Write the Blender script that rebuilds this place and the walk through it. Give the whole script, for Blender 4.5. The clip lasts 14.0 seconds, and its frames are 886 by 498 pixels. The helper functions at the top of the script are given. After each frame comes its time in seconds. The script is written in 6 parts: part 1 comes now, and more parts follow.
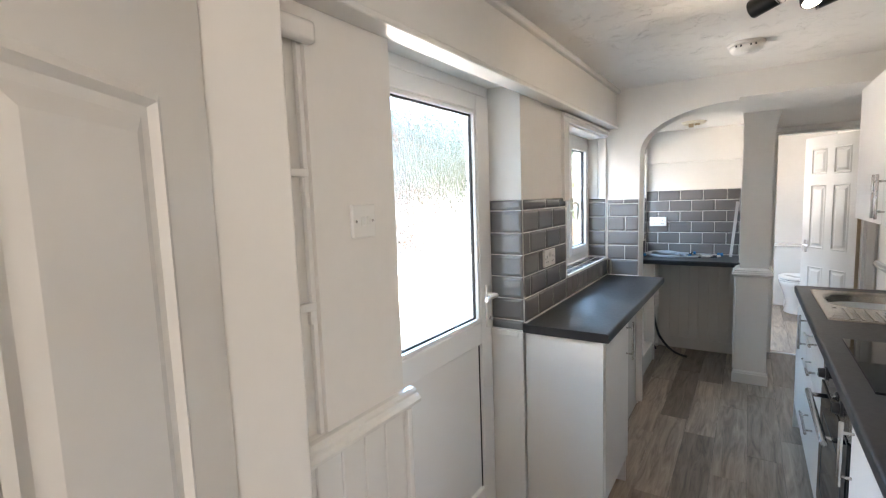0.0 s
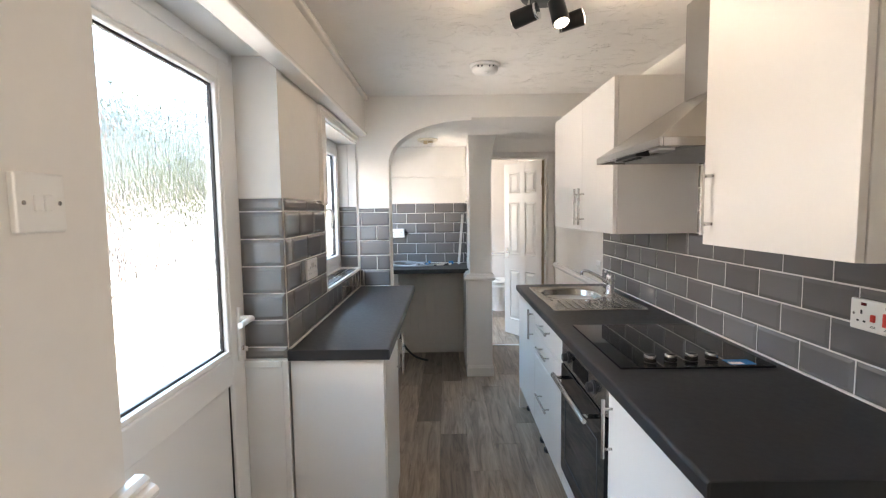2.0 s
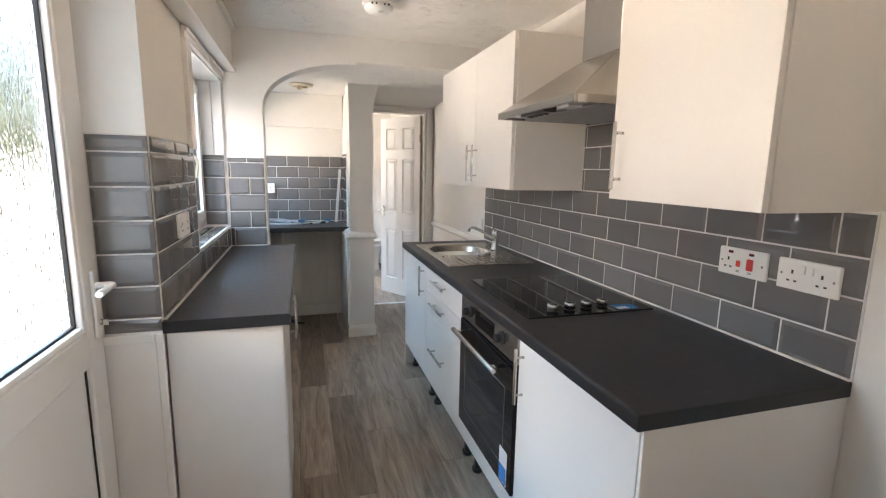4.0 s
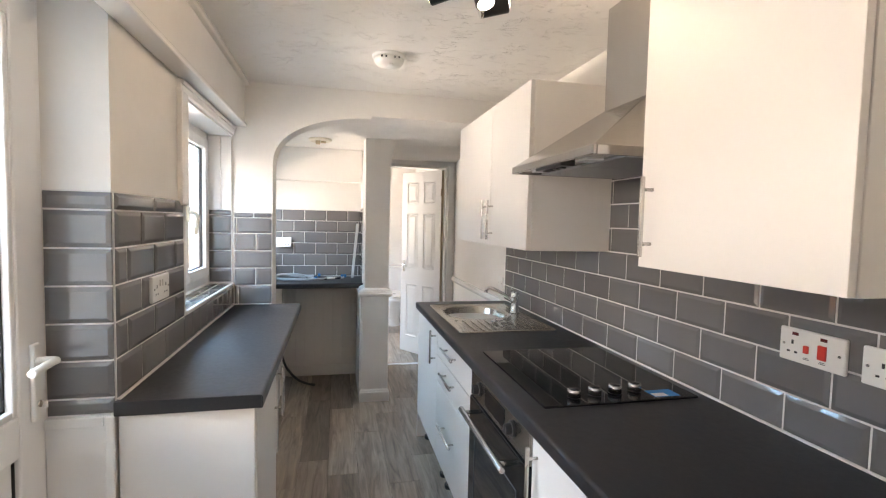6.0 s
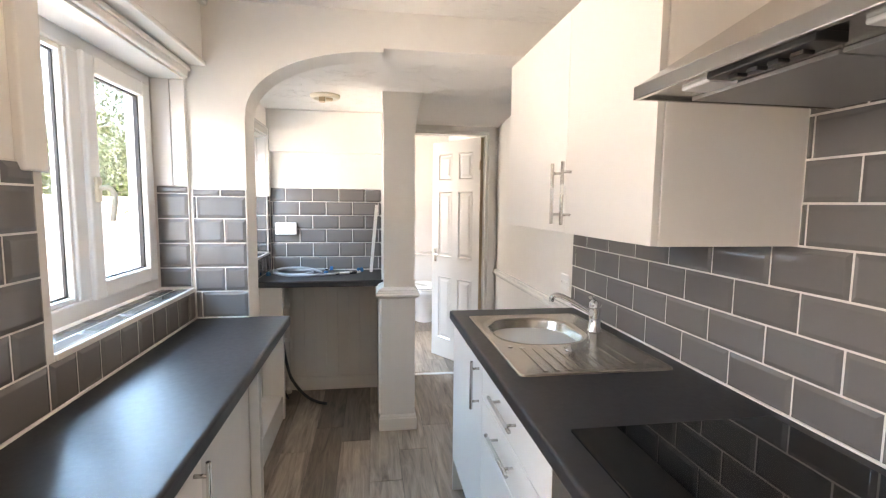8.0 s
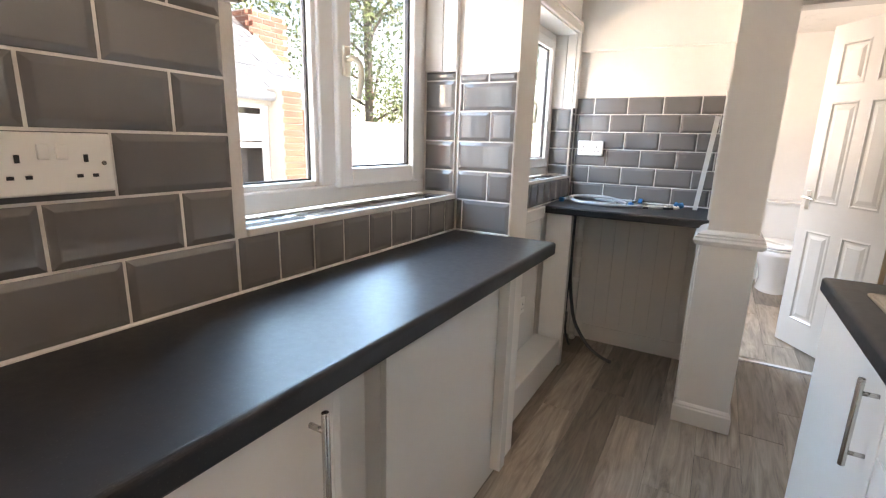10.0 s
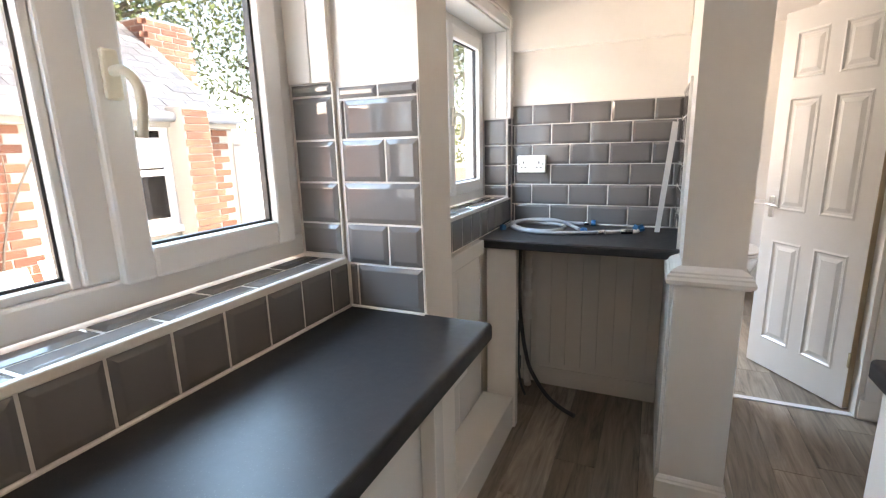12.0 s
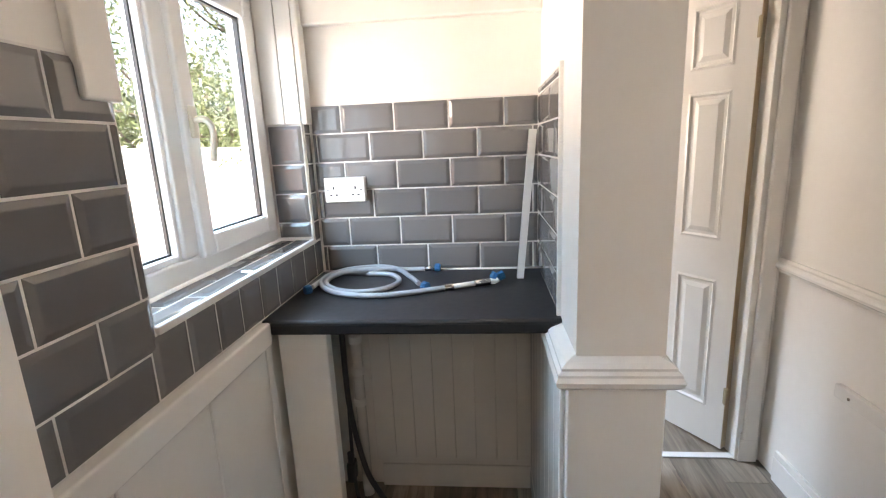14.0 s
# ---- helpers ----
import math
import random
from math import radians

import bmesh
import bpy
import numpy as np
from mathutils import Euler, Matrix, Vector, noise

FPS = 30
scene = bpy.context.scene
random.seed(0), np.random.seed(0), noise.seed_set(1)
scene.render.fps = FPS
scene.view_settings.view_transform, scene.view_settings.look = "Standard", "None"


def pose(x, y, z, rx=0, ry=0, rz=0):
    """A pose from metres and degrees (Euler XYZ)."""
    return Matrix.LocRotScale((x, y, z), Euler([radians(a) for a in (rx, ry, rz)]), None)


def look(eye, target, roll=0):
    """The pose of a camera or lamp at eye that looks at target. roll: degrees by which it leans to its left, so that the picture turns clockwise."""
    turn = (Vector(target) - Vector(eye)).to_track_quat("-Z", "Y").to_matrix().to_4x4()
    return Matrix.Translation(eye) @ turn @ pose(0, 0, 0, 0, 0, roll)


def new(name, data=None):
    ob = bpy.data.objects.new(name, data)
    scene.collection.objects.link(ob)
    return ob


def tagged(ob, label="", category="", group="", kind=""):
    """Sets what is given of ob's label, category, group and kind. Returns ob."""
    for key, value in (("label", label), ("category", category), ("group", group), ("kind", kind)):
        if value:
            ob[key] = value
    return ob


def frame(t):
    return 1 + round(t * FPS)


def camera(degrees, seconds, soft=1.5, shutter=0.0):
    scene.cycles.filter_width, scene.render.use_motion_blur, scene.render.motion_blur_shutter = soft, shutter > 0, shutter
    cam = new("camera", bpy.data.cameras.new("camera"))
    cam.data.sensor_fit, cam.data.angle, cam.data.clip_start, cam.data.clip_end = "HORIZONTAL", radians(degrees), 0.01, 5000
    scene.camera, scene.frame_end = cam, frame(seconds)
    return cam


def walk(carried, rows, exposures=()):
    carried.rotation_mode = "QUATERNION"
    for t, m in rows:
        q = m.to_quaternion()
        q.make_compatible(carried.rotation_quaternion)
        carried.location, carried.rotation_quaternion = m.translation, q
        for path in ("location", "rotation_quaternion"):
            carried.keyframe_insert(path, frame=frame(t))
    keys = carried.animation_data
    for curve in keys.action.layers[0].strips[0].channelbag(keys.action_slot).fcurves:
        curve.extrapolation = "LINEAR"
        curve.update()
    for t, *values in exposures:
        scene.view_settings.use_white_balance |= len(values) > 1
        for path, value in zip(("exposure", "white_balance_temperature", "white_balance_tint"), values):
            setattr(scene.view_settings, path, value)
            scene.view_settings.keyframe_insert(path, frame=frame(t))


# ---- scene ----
cam = camera(86.7, 14.0, soft=1.2)
PATH = [
    (0, (0.291, 0.228, 1.521), (-0.799, 1.892, 1.312), -2.0),
    (0.5, (0.282, 0.287, 1.516), (-0.613, 2.063, 1.306), -0.5),
    (1, (0.248, 0.31, 1.492), (-0.358, 2.205, 1.286), 1.0),
    (1.5, (0.14, 0.334, 1.463), (-0.257, 2.283, 1.251), 1.5),
    (2, (0.028, 0.467, 1.452), (0.019, 2.461, 1.291), -0.8),
    (2.5, (-0.063, 0.604, 1.43), (0.313, 2.552, 1.181), -2.9),
    (2.7, (-0.103, 0.618, 1.414), (0.345, 2.534, 1.055), -1.9),
    (4.8, (-0.136, 0.565, 1.442), (0.459, 2.455, 1.173), 1.5),
    (5, (-0.135, 0.564, 1.454), (0.459, 2.463, 1.247), 1.8),
    (5.5, (-0.081, 0.624, 1.451), (0.488, 2.537, 1.316), 1.7),
    (6, (0.017, 0.776, 1.448), (0.461, 2.723, 1.334), 1.3),
    (6.5, (0.055, 0.931, 1.427), (0.428, 2.89, 1.282), 0.8),
    (7, (0.057, 1.179, 1.445), (0.496, 3.125, 1.302), 0.9),
    (7.5, (0.079, 1.398, 1.42), (0.5, 3.344, 1.233), 0.9),
    (8, (0.164, 1.635, 1.429), (0.466, 3.603, 1.237), 0.6),
    (8.5, (0.19, 1.812, 1.361), (0.078, 3.791, 1.097), 1.0),
    (9, (0.226, 1.992, 1.297), (-0.383, 3.874, 1.005), 3.1),
    (9.2, (0.239, 2.054, 1.259), (-0.478, 3.892, 0.927), 3.1),
    (11.3, (0.254, 2.503, 1.253), (-0.832, 4.101, 0.737), -0.5),
    (11.5, (0.203, 2.583, 1.281), (-0.799, 4.241, 0.785), -1.0),
    (12, (0.131, 2.749, 1.334), (-0.67, 4.532, 0.909), -1.5),
    (12.5, (0.12, 2.972, 1.411), (-0.532, 4.832, 1.071), -2.7),
    (13, (0.11, 3.164, 1.462), (-0.417, 5.072, 1.177), -3.0),
    (13.5, (0.076, 3.362, 1.46), (-0.331, 5.299, 1.168), -2.0),
    (14, (0.05, 3.539, 1.378), (-0.136, 5.483, 0.946), -2.5),
]
walk(cam, [(t, look(eye, target, roll)) for t, eye, target, roll in PATH], [(0.0, 3.15, 6900, 15), (1.5, 3.16, 7100, 17), (2.5, 3.2, 7350, 17), (5.0, 3.15, 7400, 18), (7.5, 3.64, 7550, 19), (9.0, 3.58, 7900, 21), (12.0, 3.2, 8000, 21), (14.0, 3.48, 7900, 20)])

# ---- world, sun, added fill lamps, exposure ----
world = bpy.data.worlds.new("sky")
scene.world = world
world.use_nodes = True
_nt = world.node_tree
_sky = _nt.nodes.new("ShaderNodeTexSky")
_sky.sky_type = "NISHITA"
_sky.sun_disc = False
_sky.sun_elevation = radians(61)
_sky.sun_rotation = radians(70)
_nt.links.new(_sky.outputs[0], _nt.nodes["Background"].inputs[0])
_nt.nodes["Background"].inputs[1].default_value = 0.11

_sun = bpy.data.lights.new("sun", "SUN")
_sun.energy = 2.1
_sun.angle = radians(0.5)
_sun.color = (1.0, 0.95, 0.86)
sun = new("sun", _sun)
# the sun stands to the east and shines over the roof on the yard
sun.matrix_world = look((4.2, 1.5, 8), (0, 0, 0))


def fill_lamp(name, eye, target, width, height, watts, color):
    """An added area lamp that stands in for light from outside."""
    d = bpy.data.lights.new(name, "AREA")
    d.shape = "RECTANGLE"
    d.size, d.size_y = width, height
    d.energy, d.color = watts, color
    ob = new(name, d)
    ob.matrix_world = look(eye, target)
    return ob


DAY_WARM = (1.0, 0.95, 0.88)
# fill lamps added in unseen window openings of front room and bathroom
fill_lamp("daylight_front_room", (2.44, -1.7, 1.5), (0.0, -1.7, 1.5), 1.05, 1.05, 5.0, DAY_WARM)
fill_lamp("daylight_bathroom", (-0.48, 6.45, 1.6), (1, 6.2, 1.4), 0.86, 0.9, 1.4, DAY_WARM)
# lamps added above the yard for sky light falling steeply through each opening
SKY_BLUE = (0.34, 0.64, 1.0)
fill_lamp("skylight_door", (-2.6, 1.75, 3.25), (-0.4, 1.75, 1.4), 2.0, 1.5, 19, SKY_BLUE)
fill_lamp("skylight_window", (-2.6, 3.78, 3.25), (-0.4, 3.55, 1.4), 2.0, 1.5, 21, SKY_BLUE)
fill_lamp("skylight_niche", (-2.6, 5.80, 3.25), (-0.4, 5.2, 1.4), 2.0, 1.5, 22, SKY_BLUE)
# lamp added to give the worktop below the window its blue sheen
fill_lamp("skylight_yard_end", (-2.8, 8.6, 4.9), (-0.5, 3.0, 1.2), 3.0, 2.0, 150, SKY_BLUE)
# lamps added low outside, for light the sunlit paving throws up into the windows
fill_lamp("yard_light_window", (-3.95, 3.3, 0.12), (0.0, 3.3, 2.0), 2.6, 0.9, 34, DAY_WARM)
fill_lamp("yard_light_niche", (-3.95, 5.6, 0.12), (0.0, 4.9, 2.0), 1.8, 0.9, 15, DAY_WARM)
# added lamp for light off the sunlit wall across the yard, at back-door level
fill_lamp("yard_wall_light", (-4.2, 0.0, 2.40), (0.0, 1.6, 1.4), 6.4, 1.1, 60, DAY_WARM)

# ---- materials ----
MATS = {}


def mat(name, color, rough=0.5, metal=0.0, bump=0.0, scale=40.0, vary=0.06, spec=0.5, coat=0.0, stain=0.0, wear=0.0, stretch=(1, 1, 1)):
    """A painted or plain surface: two scales of colour variation, fine relief, uneven gloss."""
    if name in MATS:
        return MATS[name]
    m = bpy.data.materials.new(name)
    m.use_nodes = True
    nt = m.node_tree
    b = nt.nodes["Principled BSDF"]
    tc = nt.nodes.new("ShaderNodeTexCoord")
    mp = nt.nodes.new("ShaderNodeMapping")
    mp.inputs["Scale"].default_value = stretch
    nt.links.new(tc.outputs["Object"], mp.inputs[0])
    n1 = nt.nodes.new("ShaderNodeTexNoise")
    n1.inputs["Scale"].default_value = scale
    n1.inputs["Detail"].default_value = 5
    n2 = nt.nodes.new("ShaderNodeTexNoise")
    n2.inputs["Scale"].default_value = 2.3
    n2.inputs["Detail"].default_value = 3
    for n in (n1, n2):
        nt.links.new(mp.outputs[0], n.inputs["Vector"])
    mix = nt.nodes.new("ShaderNodeMath")
    mix.operation = "MULTIPLY_ADD"
    nt.links.new(n1.outputs[0], mix.inputs[0])
    mix.inputs[1].default_value = 0.4
    nt.links.new(n2.outputs[0], mix.inputs[2])
    ramp = nt.nodes.new("ShaderNodeMapRange")
    ramp.inputs[1].default_value, ramp.inputs[2].default_value = 0.4, 1.0
    ramp.inputs[3].default_value, ramp.inputs[4].default_value = 1 - vary, 1 + vary * 0.4
    nt.links.new(mix.outputs[0], ramp.inputs[0])
    col = nt.nodes.new("ShaderNodeMixRGB")
    col.blend_type = "MULTIPLY"
    col.inputs[0].default_value = 1
    col.inputs[1].default_value = (*color, 1)
    nt.links.new(ramp.outputs[0], col.inputs[2])
    out = col
    if stain:
        n3 = nt.nodes.new("ShaderNodeTexNoise")
        n3.inputs["Scale"].default_value = 7
        n3.inputs["Detail"].default_value = 8
        nt.links.new(mp.outputs[0], n3.inputs["Vector"])
        r3 = nt.nodes.new("ShaderNodeMapRange")
        r3.inputs[1].default_value, r3.inputs[2].default_value = 0.60, 0.74
        r3.inputs[3].default_value, r3.inputs[4].default_value = 0, stain
        nt.links.new(n3.outputs[0], r3.inputs[0])
        st = nt.nodes.new("ShaderNodeMixRGB")
        nt.links.new(r3.outputs[0], st.inputs[0])
        nt.links.new(col.outputs[0], st.inputs[1])
        st.inputs[2].default_value = (color[0] * 0.72, color[1] * 0.66, color[2] * 0.56, 1)
        out = st
    nt.links.new(out.outputs[0], b.inputs["Base Color"])
    rr = nt.nodes.new("ShaderNodeMapRange")
    rr.inputs[3].default_value, rr.inputs[4].default_value = max(0.02, rough - 0.07 - wear), min(1, rough + 0.07 + wear)
    nt.links.new(n2.outputs[0], rr.inputs[0])
    nt.links.new(rr.outputs[0], b.inputs["Roughness"])
    b.inputs["Metallic"].default_value = metal
    b.inputs["Specular IOR Level"].default_value = spec
    b.inputs["Coat Weight"].default_value = coat
    b.inputs["Coat Roughness"].default_value = 0.06
    if bump:
        bp = nt.nodes.new("ShaderNodeBump")
        bp.inputs["Strength"].default_value = bump
        bp.inputs["Distance"].default_value = 0.004
        nt.links.new(mix.outputs[0], bp.inputs["Height"])
        nt.links.new(bp.outputs[0], b.inputs["Normal"])
    MATS[name] = m
    return m


WALL = mat("wall_emulsion", (0.82, 0.785, 0.735), 0.62, bump=0.12, scale=26, vary=0.05, stain=0.06)
GLOSSW = mat("white_gloss_paint", (0.83, 0.80, 0.755), 0.24, bump=0.10, scale=18, vary=0.03, stain=0.03)
UPVC = mat("white_upvc", (0.84, 0.83, 0.81), 0.28, vary=0.0, wear=-0.07)
CAB = mat("white_cabinet_board", (0.80, 0.765, 0.72), 0.36, bump=0.03, scale=90, vary=0.025)
CARC = mat("cabinet_carcass_board", (0.70, 0.66, 0.60), 0.5, bump=0.03, scale=90, vary=0.03)
GROUT = mat("white_grout", (0.74, 0.71, 0.67), 0.8, bump=0.35, scale=120, vary=0.14, stain=0.25)
BLACKP = mat("black_plastic", (0.015, 0.015, 0.016), 0.35, bump=0.05, scale=150)
WHITEP = mat("white_plastic", (0.83, 0.81, 0.77), 0.3, vary=0.02)
CREAMP = mat("aged_cream_plastic", (0.74, 0.68, 0.55), 0.35, vary=0.08, stain=0.3)
CHROME = mat("chrome", (0.80, 0.80, 0.80), 0.08, metal=1.0, vary=0.03)
STEEL = mat("brushed_steel", (0.50, 0.485, 0.465), 0.24, metal=1.0, bump=0.03, scale=260, vary=0.03, stretch=(1, 1, 0.06))
SINKS = mat("sink_steel", (0.57, 0.53, 0.475), 0.22, metal=1.0, bump=0.015, scale=200, vary=0.03, stretch=(1, 0.06, 1))
NICKEL = mat("satin_nickel", (0.60, 0.58, 0.55), 0.26, metal=1.0, vary=0.05, bump=0.02, scale=200)
BGLASS = mat("black_ceramic_glass", (0.005, 0.005, 0.006), 0.03, vary=0.03, spec=0.5, wear=-0.06)
RED = mat("red_plastic", (0.70, 0.05, 0.035), 0.3)
BLUEP = mat("blue_plastic", (0.008, 0.16, 0.38), 0.35)
HOSE = mat("grey_hose_rubber", (0.42, 0.44, 0.46), 0.45, bump=0.1, scale=60)
DARKHOSE = mat("dark_grey_hose", (0.06, 0.06, 0.065), 0.5)
STICKB = mat("sticker_blue", (0.03, 0.22, 0.52), 0.25)
STICKW = mat("sticker_white", (0.8, 0.8, 0.8), 0.25)
GASKET = mat("black_rubber_gasket", (0.012, 0.012, 0.013), 0.5)
CERAMIC = mat("white_ceramic", (0.82, 0.81, 0.79), 0.08, coat=0.4, vary=0.02)
HINGEB = mat("aged_brass", (0.46, 0.38, 0.26), 0.5, metal=1.0, stain=0.4)
RAWWOOD = mat("bare_softwood_edge", (0.60, 0.47, 0.31), 0.6, bump=0.2, scale=30, stretch=(6, 6, 0.5), vary=0.2)
FILTER = mat("grease_filter_mesh", (0.42, 0.42, 0.42), 0.5, metal=1.0, bump=0.8, scale=500)
DARK = mat("dark_void", (0.02, 0.018, 0.016), 0.9)


def node_mat(name):
    m = bpy.data.materials.new(name)
    m.use_nodes = True
    MATS[name] = m
    nt = m.node_tree
    return m, nt, nt.nodes["Principled BSDF"]


def make_ceiling():
    m, nt, b = node_mat("artex_ceiling_paint")
    b.inputs["Base Color"].default_value = (0.80, 0.77, 0.725, 1)
    b.inputs["Roughness"].default_value = 0.6
    tc = nt.nodes.new("ShaderNodeTexCoord")
    n = nt.nodes.new("ShaderNodeTexNoise")
    n.inputs["Scale"].default_value = 7.5
    n.inputs["Detail"].default_value = 5
    n.inputs["Distortion"].default_value = 1.9
    mp = nt.nodes.new("ShaderNodeMapping")
    mp.inputs["Rotation"].default_value = (0, 0, 0.6)
    mp.inputs["Scale"].default_value = (0.8, 2.0, 1)
    nt.links.new(tc.outputs["Object"], mp.inputs[0])
    nt.links.new(mp.outputs[0], n.inputs["Vector"])
    # thin raised ridges where the noise crosses its middle
    a = nt.nodes.new("ShaderNodeMath")
    a.operation = "SUBTRACT"
    nt.links.new(n.outputs[0], a.inputs[0])
    a.inputs[1].default_value = 0.5
    ab = nt.nodes.new("ShaderNodeMath")
    ab.operation = "ABSOLUTE"
    nt.links.new(a.outputs[0], ab.inputs[0])
    r = nt.nodes.new("ShaderNodeMapRange")
    r.inputs[1].default_value, r.inputs[2].default_value = 0.0, 0.016
    r.inputs[3].default_value, r.inputs[4].default_value = 1, 0
    nt.links.new(ab.outputs[0], r.inputs[0])
    patch = nt.nodes.new("ShaderNodeTexNoise")
    patch.inputs["Scale"].default_value = 9
    nt.links.new(tc.outputs["Object"], patch.inputs["Vector"])
    pr = nt.nodes.new("ShaderNodeMapRange")
    pr.inputs[1].default_value, pr.inputs[2].default_value = 0.45, 0.62
    nt.links.new(patch.outputs[0], pr.inputs[0])
    mu = nt.nodes.new("ShaderNodeMath")
    mu.operation = "MULTIPLY"
    nt.links.new(r.outputs[0], mu.inputs[0])
    nt.links.new(pr.outputs[0], mu.inputs[1])
    fine = nt.nodes.new("ShaderNodeTexNoise")
    fine.inputs["Scale"].default_value = 45
    fine.inputs["Detail"].default_value = 5
    nt.links.new(tc.outputs["Object"], fine.inputs["Vector"])
    ma = nt.nodes.new("ShaderNodeMath")
    ma.operation = "MULTIPLY_ADD"
    nt.links.new(fine.outputs[0], ma.inputs[0])
    ma.inputs[1].default_value = 0.10
    nt.links.new(mu.outputs[0], ma.inputs[2])
    bp = nt.nodes.new("ShaderNodeBump")
    bp.inputs["Strength"].default_value = 1.0
    bp.inputs["Distance"].default_value = 0.0052
    nt.links.new(ma.outputs[0], bp.inputs["Height"])
    nt.links.new(bp.outputs[0], b.inputs["Normal"])
    return m


CEIL = make_ceiling()


def make_tile():
    m, nt, b = node_mat("grey_glazed_tile")
    oi = nt.nodes.new("ShaderNodeObjectInfo")
    tc = nt.nodes.new("ShaderNodeTexCoord")
    cr = nt.nodes.new("ShaderNodeValToRGB")
    cr.color_ramp.elements[0].color = (0.150, 0.143, 0.140, 1)
    cr.color_ramp.elements[1].color = (0.180, 0.172, 0.168, 1)
    nt.links.new(oi.outputs["Random"], cr.inputs[0])
    nt.links.new(cr.outputs[0], b.inputs["Base Color"])
    n = nt.nodes.new("ShaderNodeTexNoise")
    n.inputs["Scale"].default_value = 14
    n.inputs["Detail"].default_value = 2
    nt.links.new(tc.outputs["Object"], n.inputs["Vector"])
    bp = nt.nodes.new("ShaderNodeBump")
    bp.inputs["Strength"].default_value = 0.05
    bp.inputs["Distance"].default_value = 0.004
    nt.links.new(n.outputs[0], bp.inputs["Height"])
    nt.links.new(bp.outputs[0], b.inputs["Normal"])
    rr = nt.nodes.new("ShaderNodeMapRange")
    rr.inputs[3].default_value, rr.inputs[4].default_value = 0.008, 0.02
    nt.links.new(n.outputs[0], rr.inputs[0])
    nt.links.new(rr.outputs[0], b.inputs["Roughness"])
    b.inputs["Specular IOR Level"].default_value = 0.75
    return m


TILE = make_tile()


def make_worktop():
    m, nt, b = node_mat("dark_laminate_worktop")
    tc = nt.nodes.new("ShaderNodeTexCoord")
    v = nt.nodes.new("ShaderNodeTexVoronoi")
    v.inputs["Scale"].default_value = 160
    nt.links.new(tc.outputs["Object"], v.inputs["Vector"])
    n = nt.nodes.new("ShaderNodeTexNoise")
    n.inputs["Scale"].default_value = 60
    n.inputs["Detail"].default_value = 6
    nt.links.new(tc.outputs["Object"], n.inputs["Vector"])
    r = nt.nodes.new("ShaderNodeMapRange")
    r.inputs[1].default_value, r.inputs[2].default_value = 0.0, 0.22
    r.inputs[3].default_value, r.inputs[4].default_value = 1, 0
    nt.links.new(v.outputs[0], r.inputs[0])
    mu = nt.nodes.new("ShaderNodeMath")
    mu.operation = "MULTIPLY"
    nt.links.new(r.outputs[0], mu.inputs[0])
    nt.links.new(n.outputs[0], mu.inputs[1])
    c = nt.nodes.new("ShaderNodeMixRGB")
    c.inputs[1].default_value = (0.018, 0.0174, 0.0195, 1)
    c.inputs[2].default_value = (0.075, 0.070, 0.068, 1)
    nt.links.new(mu.outputs[0], c.inputs[0])
    nt.links.new(c.outputs[0], b.inputs["Base Color"])
    rr = nt.nodes.new("ShaderNodeMapRange")
    rr.inputs[3].default_value, rr.inputs[4].default_value = 0.34, 0.46
    nt.links.new(n.outputs[0], rr.inputs[0])
    nt.links.new(rr.outputs[0], b.inputs["Roughness"])
    bp = nt.nodes.new("ShaderNodeBump")
    bp.inputs["Strength"].default_value = 0.10
    bp.inputs["Distance"].default_value = 0.002
    nt.links.new(n.outputs[0], bp.inputs["Height"])
    nt.links.new(bp.outputs[0], b.inputs["Normal"])
    return m


WORKTOP = make_worktop()


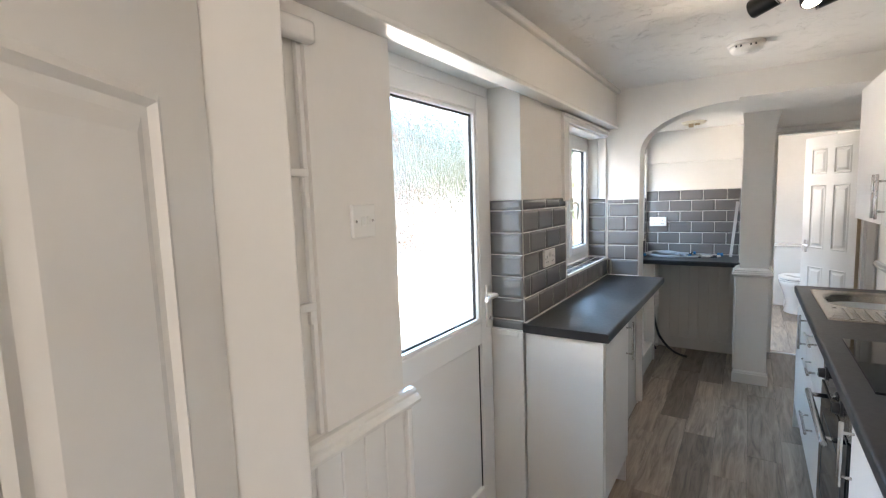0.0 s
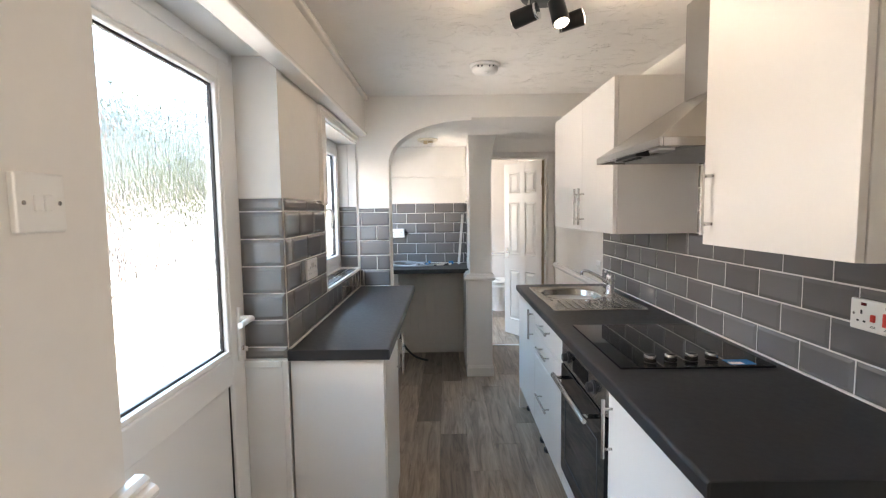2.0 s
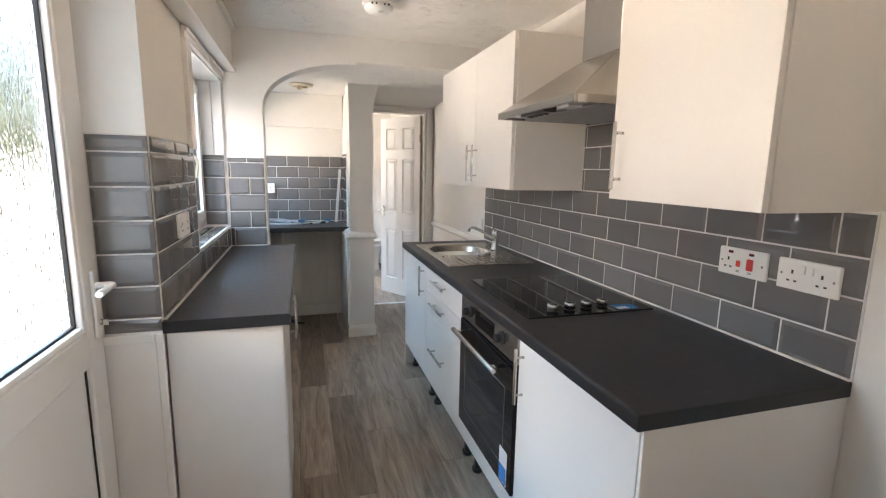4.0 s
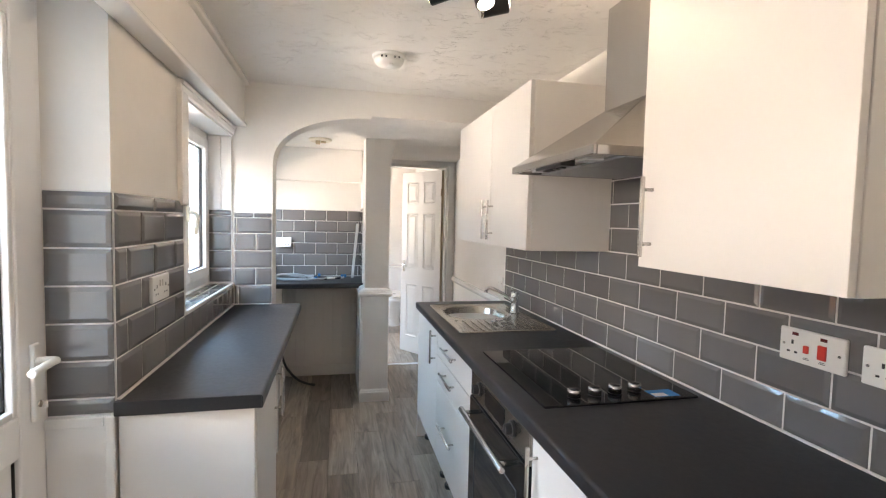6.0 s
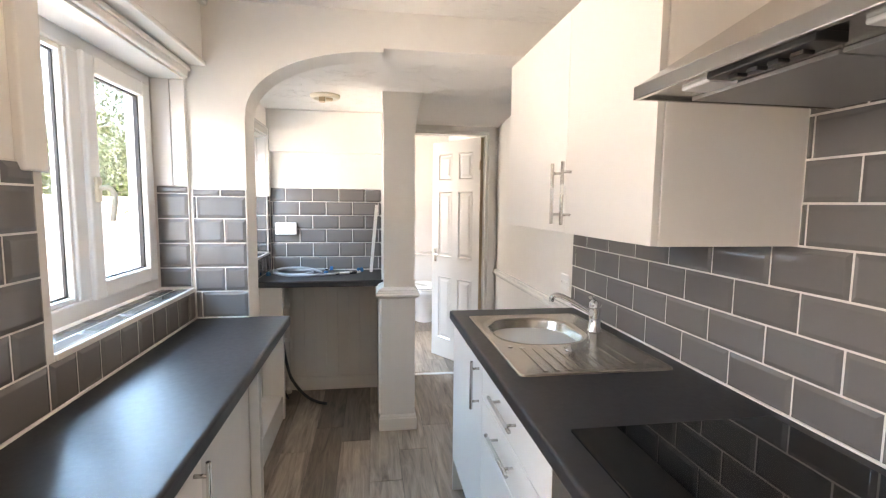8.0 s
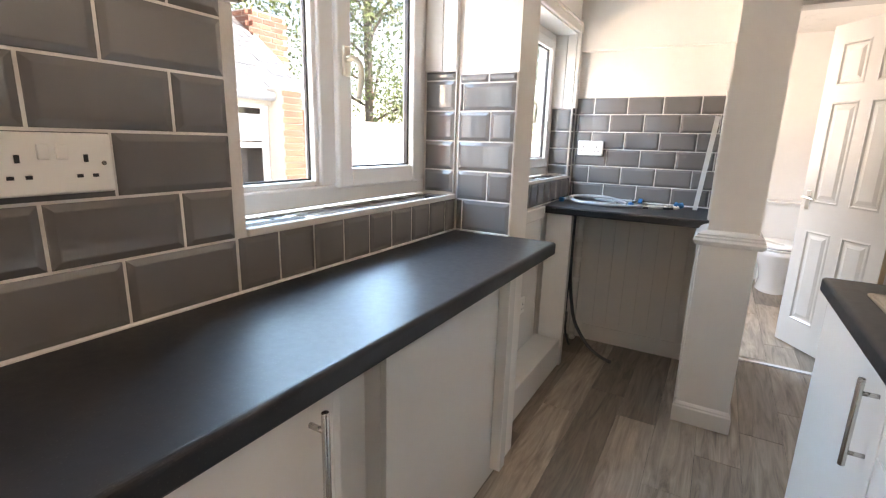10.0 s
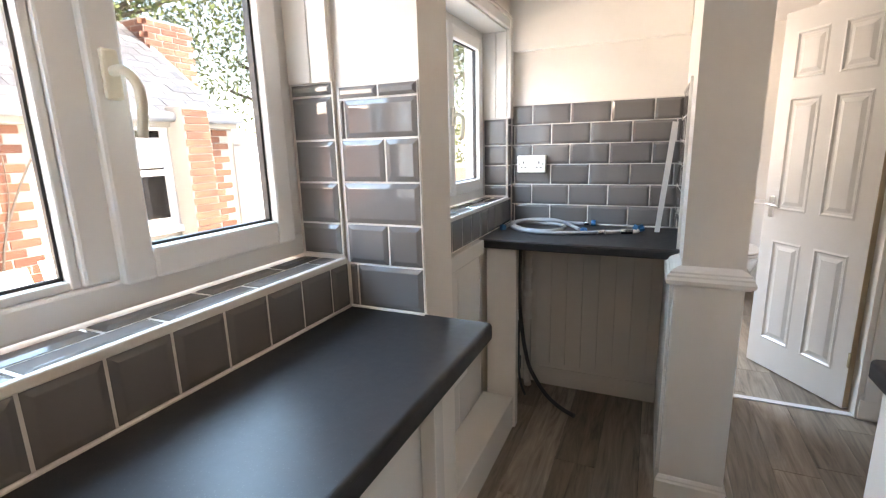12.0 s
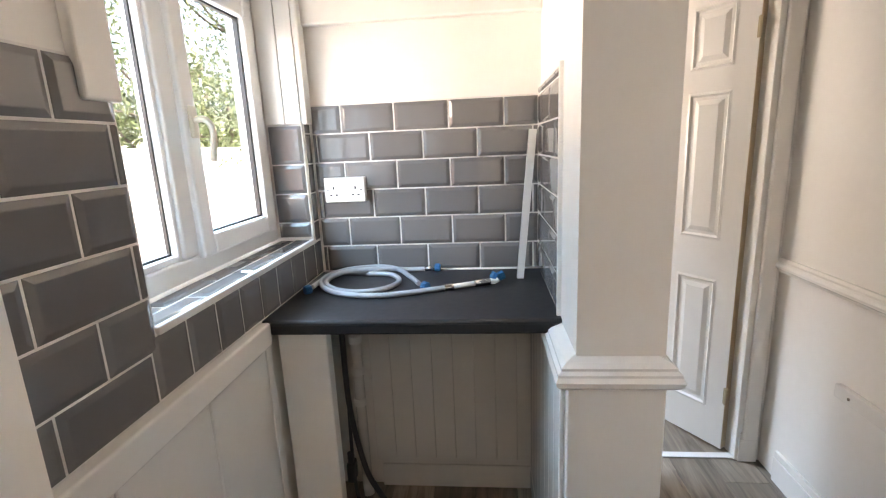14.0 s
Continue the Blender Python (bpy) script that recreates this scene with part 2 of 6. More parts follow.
def make_plank():
    m, nt, b = node_mat("grey_oak_vinyl_plank")
    oi = nt.nodes.new("ShaderNodeObjectInfo")
    tc = nt.nodes.new("ShaderNodeTexCoord")
    sh = nt.nodes.new("ShaderNodeVectorMath")
    sh.operation = "SCALE"
    comb = nt.nodes.new("ShaderNodeCombineXYZ")
    for i in range(3):
        nt.links.new(oi.outputs["Random"], comb.inputs[i])
    sh.inputs["Scale"].default_value = 37
    nt.links.new(comb.outputs[0], sh.inputs[0])
    add = nt.nodes.new("ShaderNodeVectorMath")
    add.operation = "ADD"
    nt.links.new(tc.outputs["Object"], add.inputs[0])
    nt.links.new(sh.outputs[0], add.inputs[1])
    mp = nt.nodes.new("ShaderNodeMapping")
    mp.inputs["Scale"].default_value = (11, 1.1, 1)
    nt.links.new(add.outputs[0], mp.inputs[0])
    n = nt.nodes.new("ShaderNodeTexNoise")
    n.inputs["Scale"].default_value = 2.2
    n.inputs["Detail"].default_value = 9
    n.inputs["Roughness"].default_value = 0.62
    n.inputs["Distortion"].default_value = 1.1
    nt.links.new(mp.outputs[0], n.inputs["Vector"])
    mp2 = nt.nodes.new("ShaderNodeMapping")
    mp2.inputs["Scale"].default_value = (90, 3, 1)
    nt.links.new(add.outputs[0], mp2.inputs[0])
    g = nt.nodes.new("ShaderNodeTexNoise")
    g.inputs["Scale"].default_value = 2
    g.inputs["Detail"].default_value = 4
    nt.links.new(mp2.outputs[0], g.inputs["Vector"])
    mm = nt.nodes.new("ShaderNodeMath")
    mm.operation = "MULTIPLY_ADD"
    nt.links.new(g.outputs[0], mm.inputs[0])
    mm.inputs[1].default_value = 0.17
    nt.links.new(n.outputs[0], mm.inputs[2])
    cr = nt.nodes.new("ShaderNodeValToRGB")
    e = cr.color_ramp.elements
    e[0].position, e[0].color = 0.36, (0.138, 0.106, 0.082, 1)
    e[1].position, e[1].color = 0.80, (0.46, 0.378, 0.298, 1)
    mid = cr.color_ramp.elements.new(0.55)
    mid.color = (0.295, 0.236, 0.185, 1)
    nt.links.new(mm.outputs[0], cr.inputs[0])
    tone = nt.nodes.new("ShaderNodeMapRange")
    tone.inputs[3].default_value, tone.inputs[4].default_value = 0.60, 1.25
    nt.links.new(oi.outputs["Random"], tone.inputs[0])
    mu = nt.nodes.new("ShaderNodeMixRGB")
    mu.blend_type = "MULTIPLY"
    mu.inputs[0].default_value = 1
    nt.links.new(cr.outputs[0], mu.inputs[1])
    nt.links.new(tone.outputs[0], mu.inputs[2])
    nt.links.new(mu.outputs[0], b.inputs["Base Color"])
    b.inputs["Roughness"].default_value = 0.42
    bp = nt.nodes.new("ShaderNodeBump")
    bp.inputs["Strength"].default_value = 0.16
    bp.inputs["Distance"].default_value = 0.002
    nt.links.new(mm.outputs[0], bp.inputs["Height"])
    nt.links.new(bp.outputs[0], b.inputs["Normal"])
    return m


PLANK = make_plank()


def make_glass(name, rough, bumped, tint):
    m, nt, b = node_mat(name)
    b.inputs["Base Color"].default_value = (*tint, 1)
    b.inputs["Transmission Weight"].default_value = 1.0
    b.inputs["Roughness"].default_value = rough
    b.inputs["IOR"].default_value = 1.45
    if bumped:
        tc = nt.nodes.new("ShaderNodeTexCoord")
        mp = nt.nodes.new("ShaderNodeMapping")
        mp.inputs["Scale"].default_value = (1, 1, 0.55)
        nt.links.new(tc.outputs["Object"], mp.inputs[0])
        v = nt.nodes.new("ShaderNodeTexNoise")
        v.inputs["Scale"].default_value = 62
        v.inputs["Detail"].default_value = 1.5
        v.inputs["Distortion"].default_value = 0.8
        nt.links.new(mp.outputs[0], v.inputs["Vector"])
        bp = nt.nodes.new("ShaderNodeBump")
        bp.inputs["Strength"].default_value = 0.55
        bp.inputs["Distance"].default_value = 0.004
        nt.links.new(v.outputs[0], bp.inputs["Height"])
        nt.links.new(bp.outputs[0], b.inputs["Normal"])
    return m


GLASS = make_glass("clear_glass", 0.0, False, (0.80, 0.825, 0.815))
OBSCURE = make_glass("rippled_obscure_glass", 0.09, True, (0.66, 0.69, 0.675))


# ---- mesh helpers ----
def bm_box(bm, x0, x1, y0, y1, z0, z1):
    v = [bm.verts.new((x, y, z)) for z in (z0, z1) for y in (y0, y1) for x in (x0, x1)]
    for f in ((0, 2, 3, 1), (4, 5, 7, 6), (0, 1, 5, 4), (2, 6, 7, 3), (0, 4, 6, 2), (1, 3, 7, 5)):
        bm.faces.new([v[i] for i in f])
    return v


def box(x0, x1, y0, y1, z0, z1, bevel=0.0, seg=2):
    bm = bmesh.new()
    bm_box(bm, min(x0, x1), max(x0, x1), min(y0, y1), max(y0, y1), min(z0, z1), max(z0, z1))
    if bevel:
        bmesh.ops.bevel(bm, geom=bm.edges[:], offset=bevel, segments=seg, affect="EDGES", profile=0.5)
    return bm


def boxes(*rows):
    bm = bmesh.new()
    for r in rows:
        bm_box(bm, *r)
    return bm


def cyl(p0, p1, r0, r1=None, seg=20, bevel=0.0):
    """A round bar or cone from p0 to p1."""
    r1 = r0 if r1 is None else r1
    p0, p1 = Vector(p0), Vector(p1)
    bm = bmesh.new()
    bmesh.ops.create_cone(bm, cap_ends=True, segments=seg, radius1=r0, radius2=r1, depth=(p1 - p0).length)
    if bevel:
        caps = [e for e in bm.edges if len([f for f in e.link_faces if len(f.verts) > 4]) == 1]
        bmesh.ops.bevel(bm, geom=caps, offset=bevel, segments=2, affect="EDGES", profile=0.5)
    q = (p1 - p0).to_track_quat("Z", "Y").to_matrix().to_4x4()
    bmesh.ops.transform(bm, matrix=Matrix.Translation((p0 + p1) / 2) @ q, verts=bm.verts)
    for f in bm.faces:
        f.smooth = len(f.verts) == 4
    return bm


def join(*bms):
    out = bmesh.new()
    for b in bms:
        me = bpy.data.meshes.new("tmp")
        b.to_mesh(me)
        b.free()
        out.from_mesh(me)
        bpy.data.meshes.remove(me)
    return out


def tube(points, radius, seg=10, steps=8):
    """A smooth round tube through the points (Catmull-Rom)."""
    P = [Vector(p) for p in points]
    P = [P[0] * 2 - P[1]] + P + [P[-1] * 2 - P[-2]]
    path = []
    for i in range(1, len(P) - 2):
        a, b, c, d = P[i - 1:i + 3]
        for s in range(steps):
            t = s / steps
            path.append(0.5 * ((2 * b) + (c - a) * t + (2 * a - 5 * b + 4 * c - d) * t * t + (3 * b - a - 3 * c + d) * t ** 3))
    path.append(P[-2])
    bm = bmesh.new()
    rings = []
    up = Vector((0.13, 0.21, 0.97))
    for i, p in enumerate(path):
        d = (path[min(i + 1, len(path) - 1)] - path[max(i - 1, 0)]).normalized()
        u = (up - d * up.dot(d)).normalized()
        w = d.cross(u)
        up = u
        rings.append([bm.verts.new(p + radius * (math.cos(k * math.tau / seg) * u + math.sin(k * math.tau / seg) * w)) for k in range(seg)])
    for a, b in zip(rings, rings[1:]):
        for k in range(seg):
            f = bm.faces.new((a[k], a[(k + 1) % seg], b[(k + 1) % seg], b[k]))
            f.smooth = True
    bm.faces.new(rings[0][::-1])
    bm.faces.new(rings[-1])
    return bm


def prism(outline, axis, a, b):
    """An outline (in the two other axes, in order) extruded along axis from a to b."""
    bm = bmesh.new()
    def at(p, t):
        return {"x": (t, p[0], p[1]), "y": (p[0], t, p[1]), "z": (p[0], p[1], t)}[axis]
    lo = [bm.verts.new(at(p, a)) for p in outline]
    hi = [bm.verts.new(at(p, b)) for p in outline]
    n = len(outline)
    for i in range(n):
        bm.faces.new((lo[i], lo[(i + 1) % n], hi[(i + 1) % n], hi[i]))
    bm.faces.new(lo[::-1])
    bm.faces.new(hi)
    bmesh.ops.recalc_face_normals(bm, faces=bm.faces)
    return bm


def lathe(profile, centre, seg=28):
    """Turned about the vertical: profile rows of (radius, z)."""
    bm = bmesh.new()
    rings = [[bm.verts.new((centre[0] + r * math.cos(k * math.tau / seg), centre[1] + r * math.sin(k * math.tau / seg), centre[2] + z)) for k in range(seg)] for r, z in profile]
    for a, b in zip(rings, rings[1:]):
        for k in range(seg):
            bm.faces.new((a[k], a[(k + 1) % seg], b[(k + 1) % seg], b[k])).smooth = True
    bm.faces.new(rings[0][::-1])
    bm.faces.new(rings[-1])
    bmesh.ops.recalc_face_normals(bm, faces=bm.faces)
    return bm


def link_mesh(name, bm, material):
    me = bpy.data.meshes.new(name)
    bmesh.ops.recalc_face_normals(bm, faces=bm.faces)
    bm.to_mesh(me)
    bm.free()
    me.materials.append(material)
    return new(name, me)


def part(name, bm, material, parent, label=""):
    ob = link_mesh(name, bm, material)
    ob.parent = parent
    ob.matrix_parent_inverse = parent.matrix_basis.inverted() if parent.parent is None else Matrix.Identity(4)
    return tagged(ob, label)


def thing(name, at, label, category, group=""):
    ob = new(name)
    ob.empty_display_size = 0.05
    ob.matrix_basis = Matrix.Translation(at)
    return tagged(ob, label, category, group)


def solid(name, bm, material, label, category, group=""):
    return tagged(link_mesh(name, bm, material), label, category, group)


def setting(name, bm, material, label, category):
    return tagged(link_mesh(name, bm, material), label, category, "", "structure")

# ---- the large structure ----
XW, XE = -0.575, 1.19          # inner faces of the west (yard) and east walls
Y_DOORWAY = 0.76               # kitchen side of the doorway wall
Y_ARCH, Y_ARCH2 = 3.72, 3.878   # arch wall
Y_NICHE = 5.23                 # back wall of the niche
Y_BATH = 5.44                  # bathroom door wall
H_KIT, H_BACK = 2.235, 2.09


def pierced(x0, x1, ys, ye, zs, ze, holes):
    """A wall slab that runs along y with rectangular openings (y0, y1, z0, z1)."""
    ycuts = sorted({ys, ye, *[h[0] for h in holes], *[h[1] for h in holes]})
    bm = bmesh.new()
    for a, b in zip(ycuts, ycuts[1:]):
        zc = [(zs, ze)]
        for h in holes:
            if h[0] <= a and b <= h[1]:
                zc = [p for z in zc for p in ((z[0], h[2]), (h[3], z[1])) if p[1] - p[0] > 1e-6]
        for z0, z1 in zc:
            bm_box(bm, x0, x1, a, b, z0, z1)
    return bm


DOOR_Y = (1.303, 2.21)
WIN1 = (2.83, 3.712, 1.055, 1.925)
WIN2 = (4.315, 5.165, 1.055, 1.895)
wall_west = setting("wall_west", pierced(-0.806, XW, 0.998, 5.9, -0.05, 2.6, [(*DOOR_Y, -0.05, 2.02), WIN1, WIN2]), WALL, "white emulsioned yard wall with door and two window openings", "wall")
setting("wall_alcove", boxes((-0.90, -0.80, -3.2, 0.61, -0.05, 2.6), (-0.90, -0.603, 0.61, 0.998, -0.05, 2.6), (-0.603, XW, 0.61, 0.998, 1.93, 2.6), (-0.603, XW, 0.61, 0.998, -0.05, 0.95), (-0.603, XW, 0.61, 0.80, 0.95, 1.93)), WALL, "white painted wall with a shallow shelved alcove", "wall")
wall_east = setting("wall_east", boxes((XE, 1.40, 0.61, 8.2, -0.05, 2.6)), WALL, "white emulsioned party wall behind the units", "wall")
wall_south = setting("wall_south", boxes((-0.575, -0.40, 0.635, 0.735, 0, 2.6), (0.47, 1.40, 0.635, 0.735, 0, 2.6), (-0.40, 0.47, 0.635, 0.735, 2.03, 2.6)), WALL, "white wall with the doorway into the kitchen", "wall")
# the window opening in the east wall is unseen, added to let light in
front_room = setting("wall_front_room", boxes((-2.4, -0.80, 0.56, 0.635, -0.05, 2.6), (1.40, 2.6, 0.56, 0.635, -0.05, 2.6), (2.5, 2.6, -3.2, -2.25, -0.05, 2.6), (2.5, 2.6, -1.15, 0.56, -0.05, 2.6),
                      (2.5, 2.6, -2.25, -1.15, -0.05, 0.95), (2.5, 2.6, -2.25, -1.15, 2.05, 2.6), (-2.4, 2.6, -3.2, -3.1, -0.05, 2.6)), WALL, "plain white walls of the room before the kitchen", "wall")


def arch_outline():
    """Half-arch: spring on the pier, flat head to the step, then level with the lower ceiling."""
    pts = [(XW, -0.02), (-0.352, -0.02), (-0.352, 1.76)]
    cx, cz, rx, rz = 0.22, 1.76, 0.572, 0.308
    for i in range(1, 15):
        a = math.pi - i * (math.pi / 2) / 14
        pts.append((cx + rx * math.cos(a), cz + rz * math.sin(a) ** 0.84))
    pts += [(0.22, H_BACK - 0.006), (XE, H_BACK - 0.006), (XE, 2.6), (XW, 2.6)]
    return pts


wall_arch = setting("wall_arch", prism(arch_outline(), "y", Y_ARCH, Y_ARCH2), WALL, "white wall with a rounded half arch over the passage", "wall")
wall_niche = setting("wall_niche", boxes((XW, 0.245, Y_NICHE, Y_BATH - 0.02, -0.05, 2.6)), WALL, "white wall at the back of the niche", "wall")
setting("niche_bulkhead", box(XW, 0.245, Y_NICHE - 0.035, Y_NICHE, 1.79, H_BACK, 0.006), WALL, "boxed-out white bulkhead over the niche tiles", "wall")
def stub_outline():
    """Column end that sweeps out towards the passage just below the ceiling."""
    left = [(0.245 + 0.020 * (k / 6) ** 2, 1.76 + 0.33 * k / 6) for k in range(7)]
    right = [(0.425 + 0.055 * (k / 8) ** 2.6, 1.70 + 0.39 * k / 8) for k in range(9)]
    return [(0.245, 0.88), (0.425, 0.88)] + right + [(0.48, 2.3), (0.265, 2.3)] + left[::-1]


setting("ceiling_cove", prism([(4.72, 2.2), (4.72, 2.0895), (4.95, 2.086), (5.18, 2.076), (5.32, 2.064), (Y_BATH - 0.0225, 2.046), (Y_BATH - 0.0225, 2.2)], "x", 0.445, XE), WALL, "smooth coved plaster where the ceiling meets the wall", "ceiling")
wall_stub = setting("wall_stub", prism(stub_outline(), "y", 4.52, Y_BATH - 0.02), WALL, "white stub wall with a column end", "wall")
wall_bath_door = setting("wall_bath_door", boxes((XW, 0.46, Y_BATH - 0.02, Y_BATH + 0.09, -0.05, 2.6), (1.115, XE, Y_BATH - 0.02, Y_BATH + 0.09, -0.05, 2.6), (0.46, 1.115, Y_BATH - 0.02, Y_BATH + 0.09, 2.01, 2.6)), WALL, "white wall with the bathroom doorway", "wall")
# the west window opening is unseen, added to light the bathroom door
wall_bath = setting("wall_bath", boxes((-0.9, 1.40, 7.93, 8.05, -0.05, 2.6), (-0.62, -0.5, 5.9, 6.0, -0.05, 2.6), (-0.62, -0.5, 6.9, 8.05, -0.05, 2.6), (-0.62, -0.5, 6.0, 6.9, -0.05, 1.1), (-0.62, -0.5, 6.0, 6.9, 2.05, 2.6)), WALL, "white bathroom walls", "wall")

setting("ceiling", boxes((-0.9, XE + 0.2, 0.735, Y_ARCH, H_KIT, 2.62)), CEIL, "white ceiling with swirled raised plaster texture", "ceiling")
setting("ceiling_back", boxes((-0.9, XE + 0.2, Y_ARCH2, Y_BATH - 0.02, H_BACK, 2.62)), CEIL, "lower white textured ceiling over niche and passage", "ceiling")
setting("ceiling_bathroom", boxes((-0.9, 1.4, Y_BATH + 0.09, 8.05, 2.32, 2.62)), CEIL, "white bathroom ceiling", "ceiling")
setting("ceiling_front_room", boxes((-2.4, 2.6, -3.2, 0.735, 2.42, 2.62)), WALL, "plain white ceiling", "ceiling")
setting("roof", boxes((-0.95, 2.7, -3.3, 8.2, 2.64, 2.75)), DARK, "flat roof over the rooms", "roof")

# boxed beam along the yard wall, with its bead
setting("trim_beam", join(box(XW, -0.505, 0.735, Y_ARCH, 1.985, H_KIT, 0.008), box(XW, -0.492, 0.735, Y_ARCH, 1.972, 1.992, 0.006), box(XW, -0.478, 0.735, Y_ARCH, H_KIT - 0.028, H_KIT, 0.008)), GLOSSW, "white boxed-in beam with a bead below the ceiling", "trim")

floor = setting("floor", boxes((-0.9, XE + 0.2, 0.66, 8.05, -0.10, -0.004)), DARK, "grey oak plank floor", "floor")
# unseen floor, given a mid tone to bounce light towards the kitchen
setting("floor_front_room", boxes((-2.4, 2.6, -3.2, 0.66, -0.10, -0.004)), mat("grey_brown_plain_floor", (0.20, 0.175, 0.15), 0.95, bump=0.5, scale=220, vary=0.2, stain=0.2), "plain grey-brown floor of the front room, unseen", "floor")


# ---- doorway, near left: lining, open panelled door, shelved alcove ----
def doorway():
    t = tagged(new("door_1"), "white gloss door lining of the kitchen doorway", "door frame", "", "structure")
    part("jamb", box(-0.40, -0.352, 0.60, 0.76, 0, 2.0, 0.008, 3), GLOSSW, t)
    part("jamb", box(0.43, 0.47, 0.60, 0.76, 0, 2.0, 0.008, 3), GLOSSW, t)
    part("head", box(-0.40, 0.47, 0.60, 0.76, 2.0, 2.04, 0.006), GLOSSW, t)
    part("architrave", box(0.465, 0.535, 0.757, 0.777, 0, 2.08, 0.006), GLOSSW, t)
    part("architrave", box(-0.47, -0.395, 0.735, 0.757, 0, 2.08, 0.006), GLOSSW, t)


doorway()


def panel_face(w, h, panels, proud, depth, y0):
    """Moulded panels on a door face at local y0: each panel a raised field in a stepped surround."""
    out = []
    s = -1 if proud < 0 else 1
    for x0, x1, z0, z1 in panels:
        bm = bmesh.new()
        rings = []
        for inset, d in ((0.0, 0.001), (0.010, 0.004), (0.018, -0.004), (0.030, -0.004), (0.050, 0.003)):
            rings.append([bm.verts.new((x, y0 + s * d, z)) for x, z in ((x0 + inset, z0 + inset), (x1 - inset, z0 + inset), (x1 - inset, z1 - inset), (x0 + inset, z1 - inset))])
        for a, b in zip(rings, rings[1:]):
            for k in range(4):
                bm.faces.new((a[k], a[(k + 1) % 4], b[(k + 1) % 4], b[k]))
        bm.faces.new(rings[-1])
        out.append(bm)
    return out


def slab_with_panels(w, h, th, panels):
    """A door leaf with its panel openings cut to a shallow depth on both faces."""
    xs = sorted({0, w, *[p[0] for p in panels], *[p[1] for p in panels]})
    zs = sorted({0, h, *[p[2] for p in panels], *[p[3] for p in panels]})
    bm = bmesh.new()
    for a, b in zip(xs, xs[1:]):
        for c, d in zip(zs, zs[1:]):
            inside = any(p[0] <= a and b <= p[1] and p[2] <= c and d <= p[3] for p in panels)
            k = 0.008 if inside else 0.0
            bm_box(bm, a, b, k, th - k, c, d)
    bmesh.ops.remove_doubles(bm, verts=bm.verts, dist=1e-5)
    return bm


def place(ob, m):
    ob.matrix_basis = m
    return ob


def panelled_door(name, w, h, th, panels, m, label):
    t = thing(name, (0, 0, 0), label, "door")
    leaf = part("leaf", slab_with_panels(w, h, th, panels), GLOSSW, t)
    for i, bm in enumerate(panel_face(w, h, panels, -1, 0, 0.0) + panel_face(w, h, panels, 1, 0, th)):
        part("panel", bm, GLOSSW, t)
    place(t, m)
    return t


kd = panelled_door("panelled_door", 0.76, 1.96, 0.04, [(0.11, 0.35, 0.95, 1.64), (0.41, 0.65, 0.95, 1.64), (0.11, 0.35, 0.22, 0.80), (0.41, 0.65, 0.22, 0.80)],
                   pose(-0.372, 0.585, 0.012, 0, 0, -56.5), "white gloss panelled door standing open")

alcove = thing("alcove_shelves", (-0.69, 0.92, 0.95), "white painted shelves in a narrow wall alcove", "shelf")
for z in (1.275, 1.595):
    part("shelf", box(-0.602, -0.582, 0.860, 0.996, z - 0.010, z + 0.010, 0.003), GLOSSW, alcove)
    part("batten", box(-0.602, -0.588, 0.980, 0.996, z - 0.045, z - 0.010, 0.002), GLOSSW, alcove)
part("edge_strip", box(-0.600, -0.586, 0.984, 0.997, 0.95, 1.93, 0.002), GLOSSW, alcove)
part("cap_moulding", box(-0.58, -0.548, 0.78, 1.015, 1.885, 1.935, 0.010, 3), GLOSSW, alcove)


def rail_profile(x, z, out=0.028, h=0.055):
    """Dado rail section in x, z, standing out to +x from a wall face at x."""
    return [(x, z), (x + out * 0.45, z), (x + out * 0.60, z + h * 0.18), (x + out * 0.95, z + h * 0.30), (x + out, z + h * 0.48), (x + out * 0.85, z + h * 0.64),
            (x + out * 0.62, z + h * 0.72), (x + out * 0.62, z + h * 0.86), (x + out * 0.4, z + h), (x, z + h)]


def wainscot(name, y0, y1, x, z1, label, step=0.085):
    """Tongue-and-groove boards along the yard wall below a dado rail."""
    t = tagged(new(name), label, "panelling", "", "structure")
    y = y0
    while y < y1 - 0.005:
        part("board", box(x, x + 0.012, y + 0.0015, min(y + step, y1) - 0.0015, 0.0, z1, 0.003, 1), GLOSSW, t)
        y += step
    return t


wains = wainscot("panelling_switch_wall", 0.86, 1.29, XW - 0.001, 0.90, "white tongue-and-groove boards under a dado rail")
part("dado_rail", prism(rail_profile(XW - 0.002, 0.895, 0.045, 0.058), "y", 0.80, 1.335), GLOSSW, wains)
part("end_trim", box(XW, -0.552, 1.292, 1.314, 0.0, 0.895, 0.003), GLOSSW, wains)

# ---- planks are laid at the end of the file ----

# ---- column end, skirtings, dado rails ----
col = tagged(new("column"), "white boxed column with a moulded ledge at worktop height", "column", "", "structure")
part("plinth_box", box(0.218, 0.432, 4.50, 5.42, 0.0, 0.865, 0.005), GLOSSW, col)


def ring_moulding(x0, x1, y0, y1, z, rows):
    """A moulding that runs round three sides of a column."""
    bm = bmesh.new()
    rings = []
    for o, dz in rows:
        rings.append([bm.verts.new(p) for p in ((x0 - o, y1, z + dz), (x0 - o, y0 - o, z + dz), (x1 + o, y0 - o, z + dz), (x1 + o, y1, z + dz))])
    for a, b in zip(rings, rings[1:]):
        for k in range(3):
            bm.faces.new((a[k], a[k + 1], b[k + 1], b[k]))
    bm.faces.new(rings[-1])
    bm.faces.new(rings[0][::-1])
    return bm


